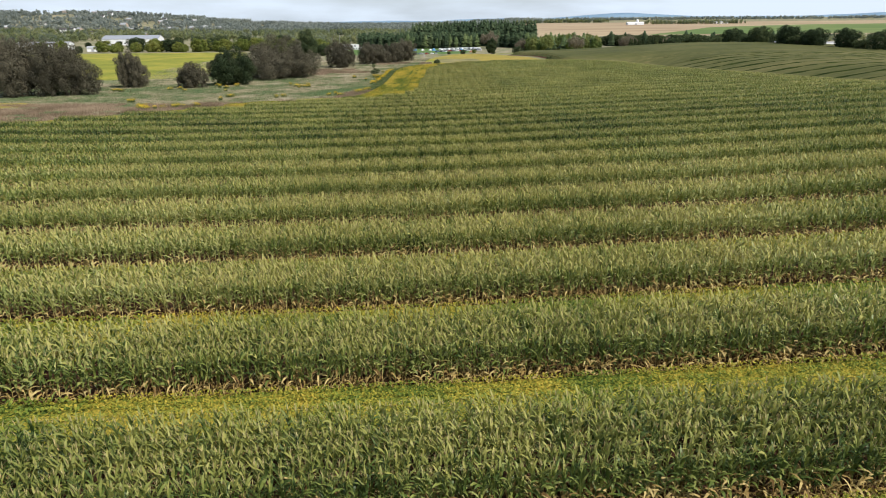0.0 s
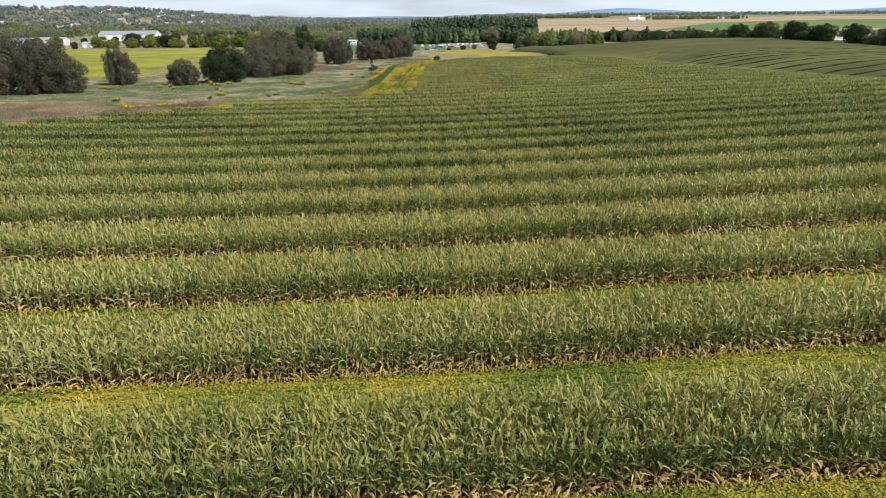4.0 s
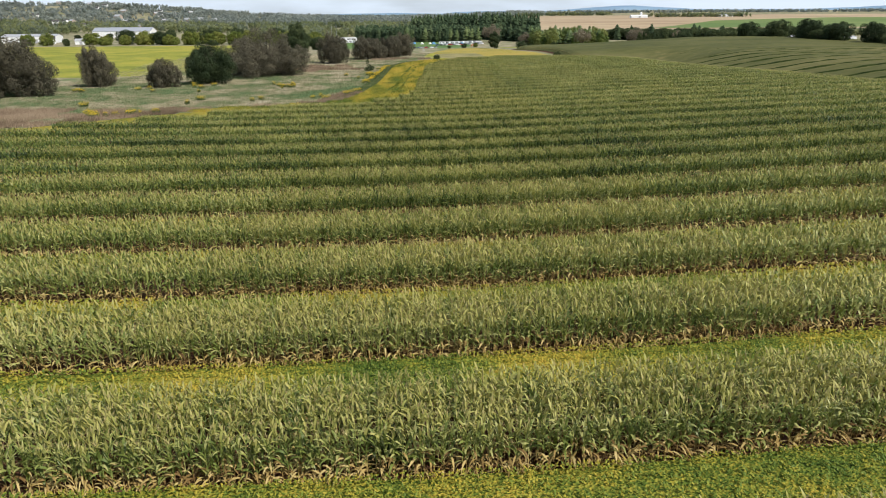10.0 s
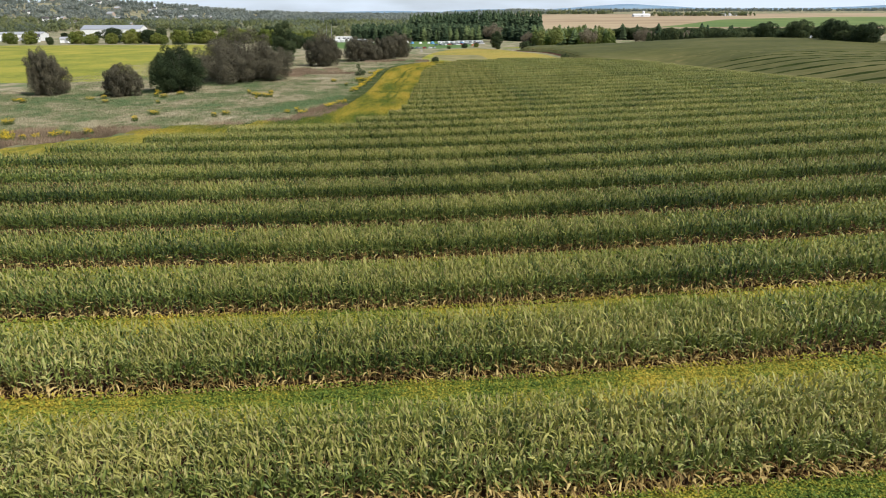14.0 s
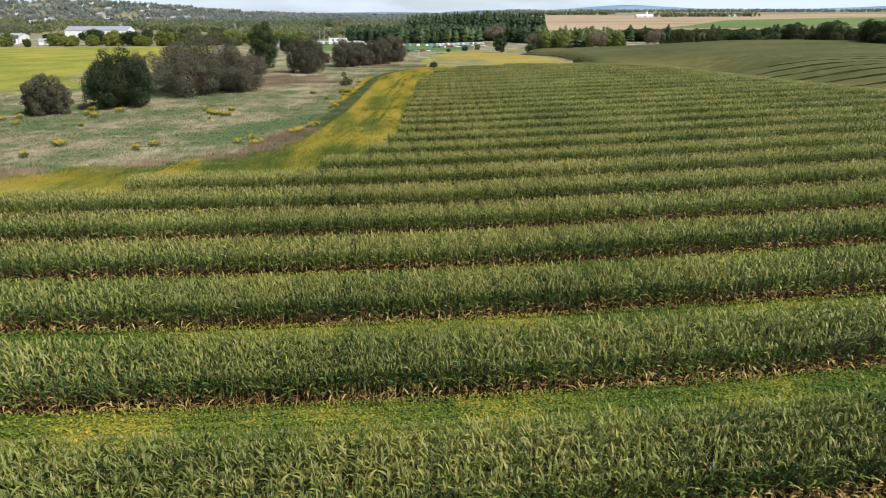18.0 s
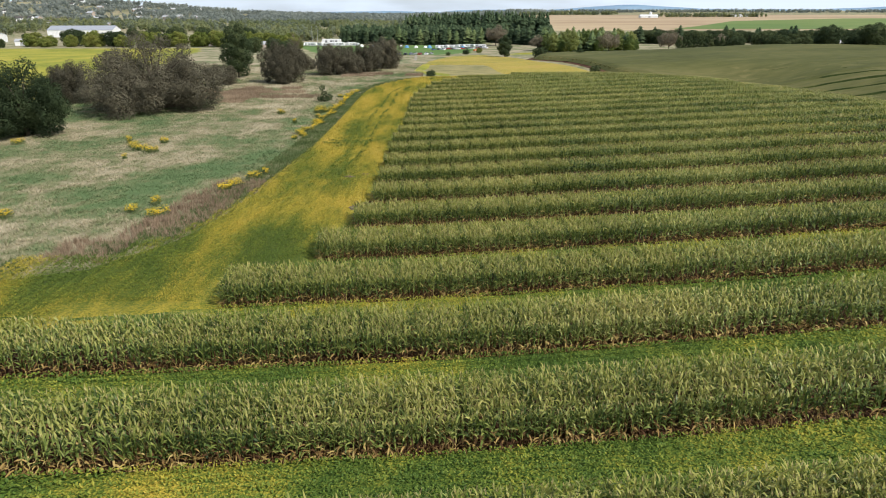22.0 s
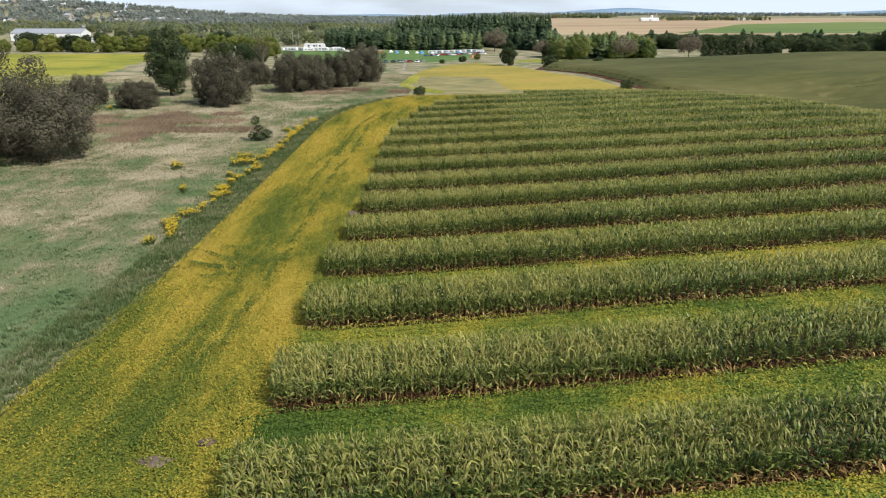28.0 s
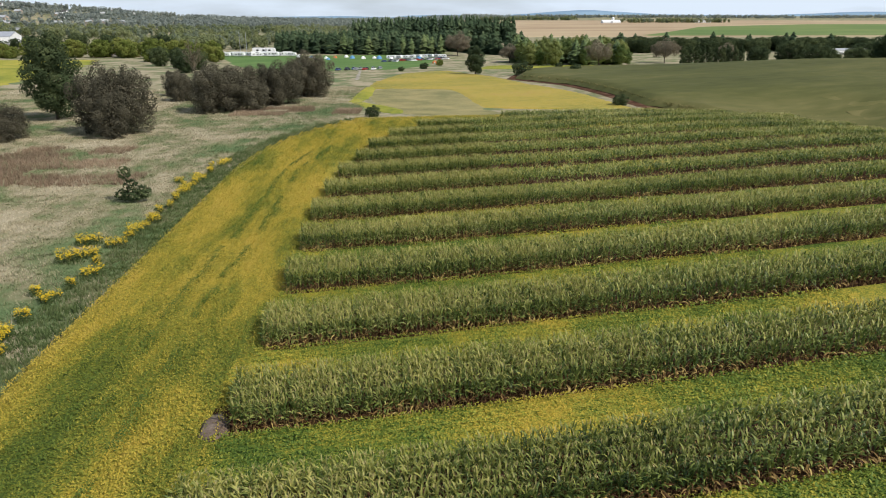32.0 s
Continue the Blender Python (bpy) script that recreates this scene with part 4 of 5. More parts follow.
for k in range(15):
    x, y = -30 + (k % 5) * 31 + r.uniform(-4, 4), 900 + (k // 5) * 34 + (k % 5) * 4
    part("conifers", PINES[k % 3], dark_wood, m=pose(x, y, hz(x + 20, y + 15) - 0.5), kind="stuff")
sunlit = settle(make_tree("broadleaf_tree", "sunlit light green tree of a dense grove", "tree", 12, 15, 10.5, M["grove"], 4000, 0.36, "oval", 12, girth=0.25), 98, 622)
for k in range(95):
    x = r.uniform(86, 150)
    y = 625 + r.uniform(0, 60) + (x - 88) * 0.1
    if k % 3 == 0:
        stand(light_pine, x, y, r.uniform(0.55, 0.9) + 0.004 * (y - 625), r.uniform(0, 360), "light green conifer of the grove behind the shrubs", wide=1.3)
    else:
        stand(sunlit, x, y, r.uniform(0.55, 0.85) + 0.005 * (y - 625), r.uniform(0, 360))
for k in range(110):
    x = r.uniform(190, 420)
    y = 800 + r.uniform(0, 60)
    stand(pine if r.rand() < 0.12 else broad, x, y, r.uniform(0.75, 1.0), r.uniform(0, 360), "dark tree of the shelter belt below the stubble field", wide=1.3)


def wood_block(name, side, trees, quads, size, mats, seed, tall=(11, 18)):
    r = np.random.RandomState(seed)
    s = Soup()
    for k in range(trees):
        x, y, h = r.uniform(0, side), r.uniform(0, side), r.uniform(*tall)
        if r.rand() < 0.09:
            V, Fc = conifer_boughs(r, h * 1.1, h * 0.42, 6, 9, (x, y, 0))
            s.add(V, Fc, 1)
            continue
        w = h * r.uniform(0.6, 0.9)
        lobes = [((x + r.uniform(-.2, .2) * w, y + r.uniform(-.2, .2) * w, h * q), (w * 0.33, w * 0.33, h * 0.24)) for q in (0.3, 0.5, 0.62, 0.74)]
        v, f = leaves(r, lobes, quads, size, 0.3, 0.22)
        s.add(v, f.tolist(), r.choice([0, 2, 2]))
    return s.mesh(name, mats)


WOODS = [wood_block("trees", 50, 18, 70, 1.35, [M["hazed_leaf"], M["hazed_needle"], M["hazed_bright"]], 100 + k, (8, 14)) for k in range(5)]
FAR_WOODS = [wood_block("trees", 120, 46, 24, 2.7, [M["hazed_hill_leaf"], M["hazed_hill_leaf"], M["hazed_hill_leaf"]], 110 + k, (10, 17)) for k in range(4)]
woods = new("far_woods")
tagged(woods, "mixed green woods beyond the yellow field and the camp", "woods", kind="stuff")
hill_woods = new("hill_woods")
tagged(hill_woods, "hazy pale wooded hill with scattered houses on the skyline", "woods", kind="stuff")
r = np.random.RandomState(46)
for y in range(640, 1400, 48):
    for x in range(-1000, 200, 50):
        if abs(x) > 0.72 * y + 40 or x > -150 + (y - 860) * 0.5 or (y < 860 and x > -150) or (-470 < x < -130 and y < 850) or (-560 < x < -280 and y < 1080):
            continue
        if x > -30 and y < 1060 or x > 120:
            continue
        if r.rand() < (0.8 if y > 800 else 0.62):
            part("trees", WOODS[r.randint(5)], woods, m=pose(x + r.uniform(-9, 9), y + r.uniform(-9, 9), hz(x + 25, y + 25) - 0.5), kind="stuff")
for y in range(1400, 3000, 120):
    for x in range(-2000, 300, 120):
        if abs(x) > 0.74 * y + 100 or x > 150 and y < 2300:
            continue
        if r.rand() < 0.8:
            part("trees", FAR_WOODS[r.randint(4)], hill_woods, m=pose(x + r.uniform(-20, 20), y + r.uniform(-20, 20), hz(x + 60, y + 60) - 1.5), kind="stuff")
belt = new("farm_woods")
tagged(belt, "dark belts of trees round the far farm", "woods", kind="stuff")
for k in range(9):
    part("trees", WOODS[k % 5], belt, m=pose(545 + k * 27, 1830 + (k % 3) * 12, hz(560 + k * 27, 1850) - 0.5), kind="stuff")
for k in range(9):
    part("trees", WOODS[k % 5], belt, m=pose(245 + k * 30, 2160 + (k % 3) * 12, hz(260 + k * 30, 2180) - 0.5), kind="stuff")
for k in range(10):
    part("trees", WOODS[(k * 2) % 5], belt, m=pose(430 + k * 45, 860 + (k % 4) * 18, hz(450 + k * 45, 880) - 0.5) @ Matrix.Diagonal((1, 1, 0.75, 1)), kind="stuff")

for x in range(260, 2300, 115):
    part("trees", FAR_WOODS[r.randint(4)], hill_woods, m=pose(x + r.uniform(-20, 20), 2720 + r.uniform(-60, 60), hz(x + 60, 2750) - 1.5), kind="stuff")

for x, y, h, wx, wy in ((900, 3500, 36, 600, 300), (2300, 3600, 38, 900, 300), (-300, 3900, 26, 900, 300), (3600, 3500, 34, 700, 300), (-2600, 3300, 45, 1000, 400), (300, 4000, 34, 400, 250), (1500, 3700, 30, 500, 250)):
    g = np.linspace(-2.2, 2.2, 40)
    X, Y = np.meshgrid(g, np.linspace(-2.2, 2.2, 12))
    rr = np.random.RandomState(int(x) % 97)
    Z = h * np.exp(-X ** 2 - Y ** 2) * (1 + 0.12 * np.sin(X * 5 + x)) + rr.uniform(-1.5, 1.5, X.shape) - 6
    Xw, Yw = x + X * wx, y + Y * wy
    v = np.stack([Xw, Yw, Z + height(Xw, Yw) * 0.6], -1).reshape(-1, 3)
    j, i = np.meshgrid(np.arange(11), np.arange(39), indexing="ij")
    a = (j * 40 + i).ravel()
    hill = new("backdrop_hill", mesh_data("backdrop_hill", v, np.stack([a, a + 1, a + 41, a + 40], -1), [M["haze_blue_hill"]], smooth=True))
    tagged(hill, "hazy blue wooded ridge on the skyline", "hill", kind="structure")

# ---- fields beyond ----
far = [("yellow_field", curve([300, 740], [-330, -520]), curve([285, 330, 450, 740], [-108, -92, -118, -190]), np.arange(285, 741, 6.0), 24, 0.12, "hay", "mown yellow-green field behind the meadow trees", "field"),
       ("stubble_field", curve([1150, 2150], [120, 150]), curve([1150, 2150], [900, 2000]), np.arange(1150, 2160, 20.0), 30, 0.25, "stubble", "wide tan stubble field on the far slope", "field"),
       ("green_field", curve([1180, 1300, 1500, 1700], [330, 420, 560, 900]), curve([1180, 1700], [900, 1500]), np.arange(1180, 1701, 20.0), 20, 0.8, "far_green", "green crop field on the far slope", "field"),
       ("camp_lawn", curve([575, 640, 790], [-45, -85, -135]), curve([575, 640, 770, 790], [5, 30, 45, 20]), np.arange(575, 791, 5.0), 20, 0.1, "lawn", "mown green camping lawn below the conifers", "lawn"),
       ("soybean_field", curve([397, 402, 446, 453, 461, 489, 531, 556], [56, 28, 24, 15, -4, -2, 8, 29]), curve([397, 402, 426, 458, 503, 530, 556], [67, 66, 61, 52, 47, 39, 31]), np.arange(397, 557, 2.0), 16, 0.35, "ripe_field", "curved field of ripe yellow soybeans round a grassy knoll", "soybean field"),
       ("grassy_knoll", curve([378, 388, 400, 415, 430, 455, 462], [20, 6, 3, 0, -3, -2, 8]), curve([378, 388, 398, 405, 430, 447, 455, 462], [40, 33, 29, 29.5, 29.5, 26, 18, 10]), np.arange(378, 463, 3.0), 12, 0.15, "knoll", "pale grassy knoll inside the curve of soybeans", "grass"),
       ("weed_strip", curve([388, 396, 405, 420, 440, 470], [4, 0, -3, -8, -7, -4]), curve([388, 396, 405, 420, 440, 470], [8, 9, 6, -3, 0, 0]), np.arange(388, 471, 3.0), 5, 0.22, "hay", "bright yellow weedy strip at the edge of the soybeans", "weeds"),
       ("gravel_track", curve([500, 560, 640], [-10, -11, -16]), curve([500, 560, 640], [-7, -8, -13]), np.arange(500, 641, 4.0), 3, 0.08, "gravel", "pale gravel track to the camp", "track"),
       ("tan_strip", curve([163, 172, 184], [-150, -150, -145]), curve([163, 172, 180, 184], [-104, -99, -101, -112]), np.arange(163, 185, 2.0), 12, 0.3, "ripe_field", "tan strip of ripe soybeans at the far corner of the meadow", "soybean field"),
       ("yellow_verge", curve([575, 640], [40, 60]), curve([575, 640], [150, 175]), np.arange(575, 641, 4.0), 12, 0.12, "hay", "sunlit yellow grass in front of the far grove", "grass")]
for name, left, right, ys, cols, lift, mat, label, cat in far:
    tagged(new(name, between(name, left, right, ys, cols, lift, M[mat], rough=0.06, skirt=lift + 0.1)), label, cat, kind="structure")

# the second corn field on the rise, its strips closing up with distance
hill_left = curve([380, 400, 420, 450, 485, 520, 575], [75, 68, 65, 60, 48, 58, 110])
under_corn = new("hill_field_soil", between("hill_field_soil", hill_left, lambda y: 245.0, np.arange(380, 561, 5.0), 24, 0.05, M["soil"]))
tagged(under_corn, "soil under the corn on the second rise", "soil", kind="structure")
flank = curve([214, 230, 260, 300, 340, 370, 384, 400, 420, 450, 485, 520, 575], [126, 123, 117, 109, 104, 95, 80, 71, 68, 63, 51, 61, 113])
hill_corn = new("corn_canopy", between("corn_canopy", flank, lambda y: 248.0 if y > 384 else 232.0, np.arange(352, 556, 3.0), 60, 2.1, M["corn_far"], rough=0.2, skirt=1.9))
tagged(hill_corn, "closed olive-green canopy of the corn on the second rise", "corn field", kind="stuff")
for y0 in np.arange(206, 384, 11.4):
    xs = np.array([x for x in np.arange(112, 233, 3.0) if x > flank(y0 - 0.4 * (x - 125) + 4) - 1])
    mid = y0 - 0.4 * (xs - 125) + 0.0026 * np.clip(xs - 140, 0, 99) ** 2 + 1.1 * np.sin(xs / 17)
    U = np.array([0.0, 0.15, 2.3, 4.6, 6.9, 9.2, 9.35])
    X, Yv = np.repeat(xs[None, :], 7, 0), mid[None, :] + U[:, None]
    Z = height(X, Yv) + 2.0 + rng.uniform(-0.16, 0.16, X.shape)
    Z[0] -= 1.85
    Z[-1] -= 1.85
    n = len(xs)
    j, i = np.meshgrid(np.arange(6), np.arange(n - 1), indexing="ij")
    q = (j * n + i).ravel()
    band = new("corn_strip", mesh_data("corn_strip", np.stack([X, Yv, Z], -1).reshape(-1, 3), np.stack([q, q + 1, q + n + 1, q + n], -1), [M["corn_far"], M["corn_side_shaded"]], [1 if k in (0, 5) else 0 for k in j.ravel()]))
    tagged(band, "distant closed strip of olive corn on the far flank", "corn strip", "corn strips on the far rise", "stuff")
for y0 in np.arange(372, 552, 5.4):
    strip = new("corn_strip")
    tagged(strip, "distant strip of corn on the second rise of the field", "corn strip", "corn strips on the far rise", "stuff")
    x = max(hill_left(y0), hill_left(min(y0 + 8, 570))) + 4.0
    while x < 246:
        m = pose(x, y0 + 0.06 * (x - 60), 0, 0, 0, 3.4)
        z1, z2 = hz(x, y0 + 0.06 * (x - 60) + 1.5), hz(x + 18, y0 + 0.06 * (x - 42) + 1.5)
        m = Matrix.Translation((0, 0, z1 - 0.45)) @ m @ Matrix(((1, 0, 0, 0), (0, 1, 0, 0), ((z2 - z1) / 18, 0, 1, 0), (0, 0, 0, 1)))
        part("corn_plants", CORN_FAR[rng.randint(3)], strip, m=m, kind="stuff")
        x += 18.0

# ---- meadow plants ----
def tuft_block(name, side, tufts, blades, tall, spread, width, mat, seed):
    """Bunches of grass: thin blades that lean out from each bunch."""
    r = np.random.RandomState(seed)
    V, Fc = [], []
    for k in range(tufts):
        x, y, h = r.uniform(0, side), r.uniform(0, side), r.uniform(*tall)
        for j in range(blades):
            a, q = r.uniform(0, 6.28), r.uniform(0, spread)
            ca, sa = math.cos(a), math.sin(a)
            b0 = len(V)
            hh, ww = h * r.uniform(0.6, 1.1), width * r.uniform(0.6, 1.4)
            bx, by = x + ca * q * 0.4, y + sa * q * 0.4
            V += [(bx - sa * ww, by + ca * ww, 0), (bx + sa * ww, by - ca * ww, 0), (bx + ca * q + r.uniform(-.05, .05), by + sa * q, hh)]
            Fc.append((b0, b0 + 1, b0 + 2))
    return mesh_data(name, np.array(V), Fc, [mat])


GREEN_GRASS = [tuft_block("grass", 6.4, 420, 6, (0.12, 0.32), 0.32, 0.035, M["grass_green"], 200 + k) for k in range(3)]
TAN_GRASS = [tuft_block("grass", 6.4, 220, 12, (0.18, 0.45), 0.55, 0.03, M["grass_tan"], 210 + k) for k in range(3)]
MIX_GRASS = [tuft_block("grass", 6.4, 340, 8, (0.15, 0.4), 0.4, 0.032, M["grass"], 220 + k) for k in range(3)]
REEDS = [tuft_block("grass", 6.4, 260, 10, (0.4, 1.0), 0.5, 0.025, M["reed"], 230 + k) for k in range(3)]
VERGE = [tuft_block("grass", 5, 330, 7, (0.2, 0.5), 0.3, 0.03, M["weed"], 240 + k) for k in range(2)]
meadow_grass = new("meadow_grass")
tagged(meadow_grass, "rough meadow grass, green, tan and brown in patches", "grass", kind="stuff")
r = np.random.RandomState(250)
for y in np.arange(128, 470, 5.9):
    edge = soy_left(y) if y < 378 else -3.0
    x = edge - 3.2
    while x > -100 - 0.1 * y:
        p = noise.noise(Vector((x * 0.045, y * 0.03, 3.7))) + 0.4 * noise.noise(Vector((x * 0.15, y * 0.1, 8.1)))
        p += r.normal(0, 0.17)
        reed = math.hypot((x + 50) / 17, (y - 325) / 24) < 1 + 0.8 * p and r.rand() < 0.75 or (edge - 8 < x < edge - 1.5 and 172 < y < 206) or (y < 175 and x < edge - 1.5 and r.rand() < 0.85) or (math.hypot((x + 8) / 18, (y - 398) / 20) < 1 + p and r.rand() < 0.7)
        lush = math.hypot((x + 32) / 9, (y - 212) / 17) < 1 or math.hypot((x + 42) / 13, (y - 240) / 16) < 0.9 + 0.8 * p or math.hypot((x + 33) / 8, (y - 264) / 12) < 1 or math.hypot((x + 33) / 12, (y - 380) / 12) < 1 or math.hypot((x + 80) / 14, (y - 262) / 14) < 1
        kinds = REEDS if reed and r.rand() < 0.82 else GREEN_GRASS if lush else (TAN_GRASS, GREEN_GRASS, MIX_GRASS)[r.randint(3)]
        part("grass", kinds[r.randint(3)], meadow_grass, m=pose(x - 3.2 + r.uniform(-.6, .6), y + r.uniform(-.6, .6), hz(x, y + 2) - 0.05, 0, 0, 0), kind="stuff")
        x -= 5.9
for y in np.arange(172, 376, 4.4):
    part("grass", VERGE[r.randint(2)], meadow_grass, m=pose(soy_left(y) - 3.6, y, hz(soy_left(y), y) - 0.03) @ Matrix.Diagonal((0.75, 1, 1, 1)), kind="stuff")


def goldenrod(seed, wide):
    r = np.random.RandomState(seed)
    t = new("goldenrod_clump")
    tagged(t, "clump of flowering yellow goldenrod on the meadow", "wildflowers", "goldenrod clumps on the meadow")
    S, Fl = Soup(), Soup()
    for k in range(int(wide * 30)):
        a, q = r.uniform(0, 6.28), wide / 2 * math.sqrt(r.uniform(0, 1))
        x, y, h = math.cos(a) * q, math.sin(a) * q * 0.8, r.uniform(0.7, 1.25)
        lx, ly = x + r.uniform(-.1, .1), y + r.uniform(-.1, .1)
        S.add([(x - 0.03, y, 0), (x + 0.03, y, 0), (lx, ly, h)], [(0, 1, 2)])
        for j in range(4):
            b, z = r.uniform(0, 6.28), h * r.uniform(0.2, 0.8)
            S.add([(x, y, z), (x + 0.18 * math.cos(b) - .03, y + 0.18 * math.sin(b), z + 0.1), (x + 0.3 * math.cos(b), y + 0.3 * math.sin(b), z + 0.02)], [(0, 1, 2)])
        for j in range(4):
            b, u = r.uniform(0, 6.28), r.uniform(0.06, 0.2)
            z = h - r.uniform(0, 0.3)
            Fl.add([(lx, ly, z + 0.06), (lx + u * math.cos(b) - 0.06 * math.sin(b), ly + u * math.sin(b) + 0.06 * math.cos(b), z), (lx + u * 1.3 * math.cos(b), ly + u * 1.3 * math.sin(b), z + 0.03), (lx + u * math.cos(b) + 0.06 * math.sin(b), ly + u * math.sin(b) - 0.06 * math.cos(b), z)], [(0, 1, 2), (0, 2, 3)])
    part("foliage", S.mesh("foliage", [M["weed"]]), t, kind="stuff")
    part("bloom", Fl.mesh("bloom", [M["golden"]]), t, "deep yellow flower plumes", kind="stuff")
    return t


GOLD = [settle(goldenrod(300, 1.6), -22.8, 209), settle(goldenrod(301, 2.4), -46, 237), settle(goldenrod(302, 1.0), -29, 200)]
for k, (x, y) in enumerate([(-21.6, 213), (-23.5, 207), (-20.8, 216), (-48, 239.5), (-43.5, 235), (-45, 229), (-30.5, 197), (-27, 195), (-73, 236), (-70, 233), (-24.5, 285), (-27, 268), (-33, 283), (-25, 290), (-66, 219), (-80, 222), (-58, 196), (-44, 191), (-85, 232), (-67.7, 161), (-66, 162.5), (-64.5, 163.6), (-62, 165), (-60.5, 166), (-58, 168), (-69.5, 164), (-71, 166), (-76.5, 246), (-69.5, 244), (-51, 244.8), (-44.8, 244.4), (-87, 229), (-57.6, 185.6), (-42.8, 195), (-79.6, 181.5), (-75, 349), (-73, 352), (-86, 363), (-22.7, 314), (-100, 222), (-103, 225)]):
    stand(GOLD[k % 3], x, y, 0.85 + 0.3 * r.rand(), r.uniform(0, 360))
y = 247.0
while y < 330:
    stand(GOLD[r.randint(3)], soy_left(y) - 2.6 - abs(r.normal(0, 1.1)), y, r.uniform(0.7, 1.05), r.uniform(0, 360))
    y += r.uniform(0.8, 3.4)
brush = new("brush_pile", tuft_block("brush_pile", 4, 8, 26, (0.3, 0.7), 1.0, 0.03, M["grass_tan"], 260))
tagged(settle(brush, -50, 262), "pale heap of dry grass and sticks on the meadow", "brush pile")
stand(brush, -41, 236, 0.8, 50)
stand(brush, -30, 249, 0.6, 120)


# ---- buildings ----
def gable(name, label, category, L, W, H, rise, wall, roof, openings=(), chimney=False):
    """A gabled building along x: walls, roof with eaves, doors and windows set into the front."""
    t = new(name)
    tagged(t, label, category)
    s = Soup()
    v = [(-L / 2, -W / 2, 0), (L / 2, -W / 2, 0), (L / 2, W / 2, 0), (-L / 2, W / 2, 0), (-L / 2, -W / 2, H), (L / 2, -W / 2, H), (L / 2, W / 2, H), (-L / 2, W / 2, H), (-L / 2, 0, H + rise), (L / 2, 0, H + rise)]
    s.add(v, [(0, 1, 5, 4), (2, 3, 7, 6), (1, 2, 6, 9, 5), (3, 0, 4, 8, 7), (3, 2, 1, 0)])
    part("wall", s.mesh("wall", [wall]), t)
    e, th = 0.4, 0.18
    for sgn in (-1, 1):
        s = Soup()
        dz = rise * e / (W / 2)
        pts = [(-L / 2 - e, sgn * (W / 2 + e), H - dz), (L / 2 + e, sgn * (W / 2 + e), H - dz), (L / 2 + e, 0, H + rise), (-L / 2 - e, 0, H + rise)]
        s.add(pts + [(x, y, z + th) for x, y, z in pts], [(0, 1, 2, 3), (4, 5, 6, 7), (0, 1, 5, 4), (1, 2, 6, 5), (3, 0, 4, 7)])
        part("roof", s.mesh("roof", [roof]), t)
    for kind, x, z, w, h in openings:
        o = part(kind, Soup().box((x, -W / 2 - 0.03, z), (w, 0.1, h)).mesh(kind, [M["glass"] if kind == "window" else M["roof_grey"]]), t)
        if kind == "window":
            part("frame", Soup().box((x, -W / 2 - 0.06, z - 0.1), (w + 0.2, 0.08, 0.1)).box((x, -W / 2 - 0.06, z + h), (w + 0.2, 0.08, 0.1)).mesh("frame", [M["white"]]), o)
    if chimney:
        part("chimney", Soup().box((L * 0.25, 0.4, H + rise - 0.8), (0.7, 0.7, 1.8)).mesh("chimney", [M["brick"]]), t)
    return t


row = [("window", x, 2.2, 2.6, 1.2) for x in (-17, -12, -7, 8, 13, 18)] + [("door", -1, 0, 3.6, 3.6), ("door", 3.5, 0, 3.6, 3.6)]
settle(gable("warehouse", "long white metal warehouse with a pale roof behind the yellow field", "warehouse", 76, 28, 8.5, 4.6, M["white"], M["pale_roof"], row), -426, 1008, 4)
settle(gable("shed", "low white shed beside the warehouse", "shed", 14, 9, 3.5, 1.6, M["white"], M["roof_grey"], [("door", 0, 0, 3, 2.8)]), -352, 960, 2)
settle(gable("shed", "grey-roofed white shed beyond the yellow field", "shed", 12, 9, 4, 2, M["white"], M["roof_grey"], [("door", 0, 0, 3, 3)]), -384, 800, 12)
big = settle(gable("warehouse", "wide white commercial building with a grey roof", "warehouse", 58, 24, 7, 2.5, M["white"], M["roof_grey"], [("door", x, 0, 4, 4) for x in (-20, -8, 8, 20)]), -470, 860, 8)
house = settle(gable("house", "small pale house with a dark roof on the wooded hill", "house", 11, 8, 5.2, 2.6, M["white"], M["roof_dark"], [("window", -3, 1.2, 1.4, 1.2), ("window", 3, 1.2, 1.4, 1.2), ("window", -3, 3.8, 1.4, 1.1), ("window", 3, 3.8, 1.4, 1.1), ("door", 0, 0, 1.1, 2.1)], True), -640, 1330, 20)
house2 = settle(gable("house", "buff house with a grey roof among the trees", "house", 12, 9, 5.0, 3.0, M["brick"], M["roof_grey"], [("window", -3, 1.2, 1.4, 1.2), ("window", 3, 1.2, 1.4, 1.2), ("door", 0, 0, 1.1, 2.1)], True), -520, 1280, -15)
r = np.random.RandomState(401)
for k in range(44):
    y = r.uniform(1350, 2150)
    x = -r.uniform(0.3, 0.66) * y
    ob = stand(house if r.rand() < 0.6 else house2, x, y, r.uniform(0.8, 1.15), r.uniform(-40, 40))
    ob.location.z += r.uniform(2, 5)
for x, y, s in ((-430, 820, 1.1), (-262, 800, 0.9), (-240, 790, 0.9), (-150, 790, 0.8), (-185, 800, 0.9), (-140, 730, 0.7), (-205, 790, 0.7)):
    stand(house if s > 0.75 else house2, x, y, s, r.uniform(-30, 30), "white house behind the trees at the yellow field")
stand(big, 375, 770, 0.5, -4, "low white farm building behind the hedge")
stand(big, 420, 760, 0.45, 6, "low white farm building behind the hedge")
barn = settle(gable("barn", "large white farm building on the far slope", "barn", 40, 18, 3.5, 3.5, M["white"], M["white"], [("door", 0, 0, 5, 4.5)]), 500, 1800, 0)
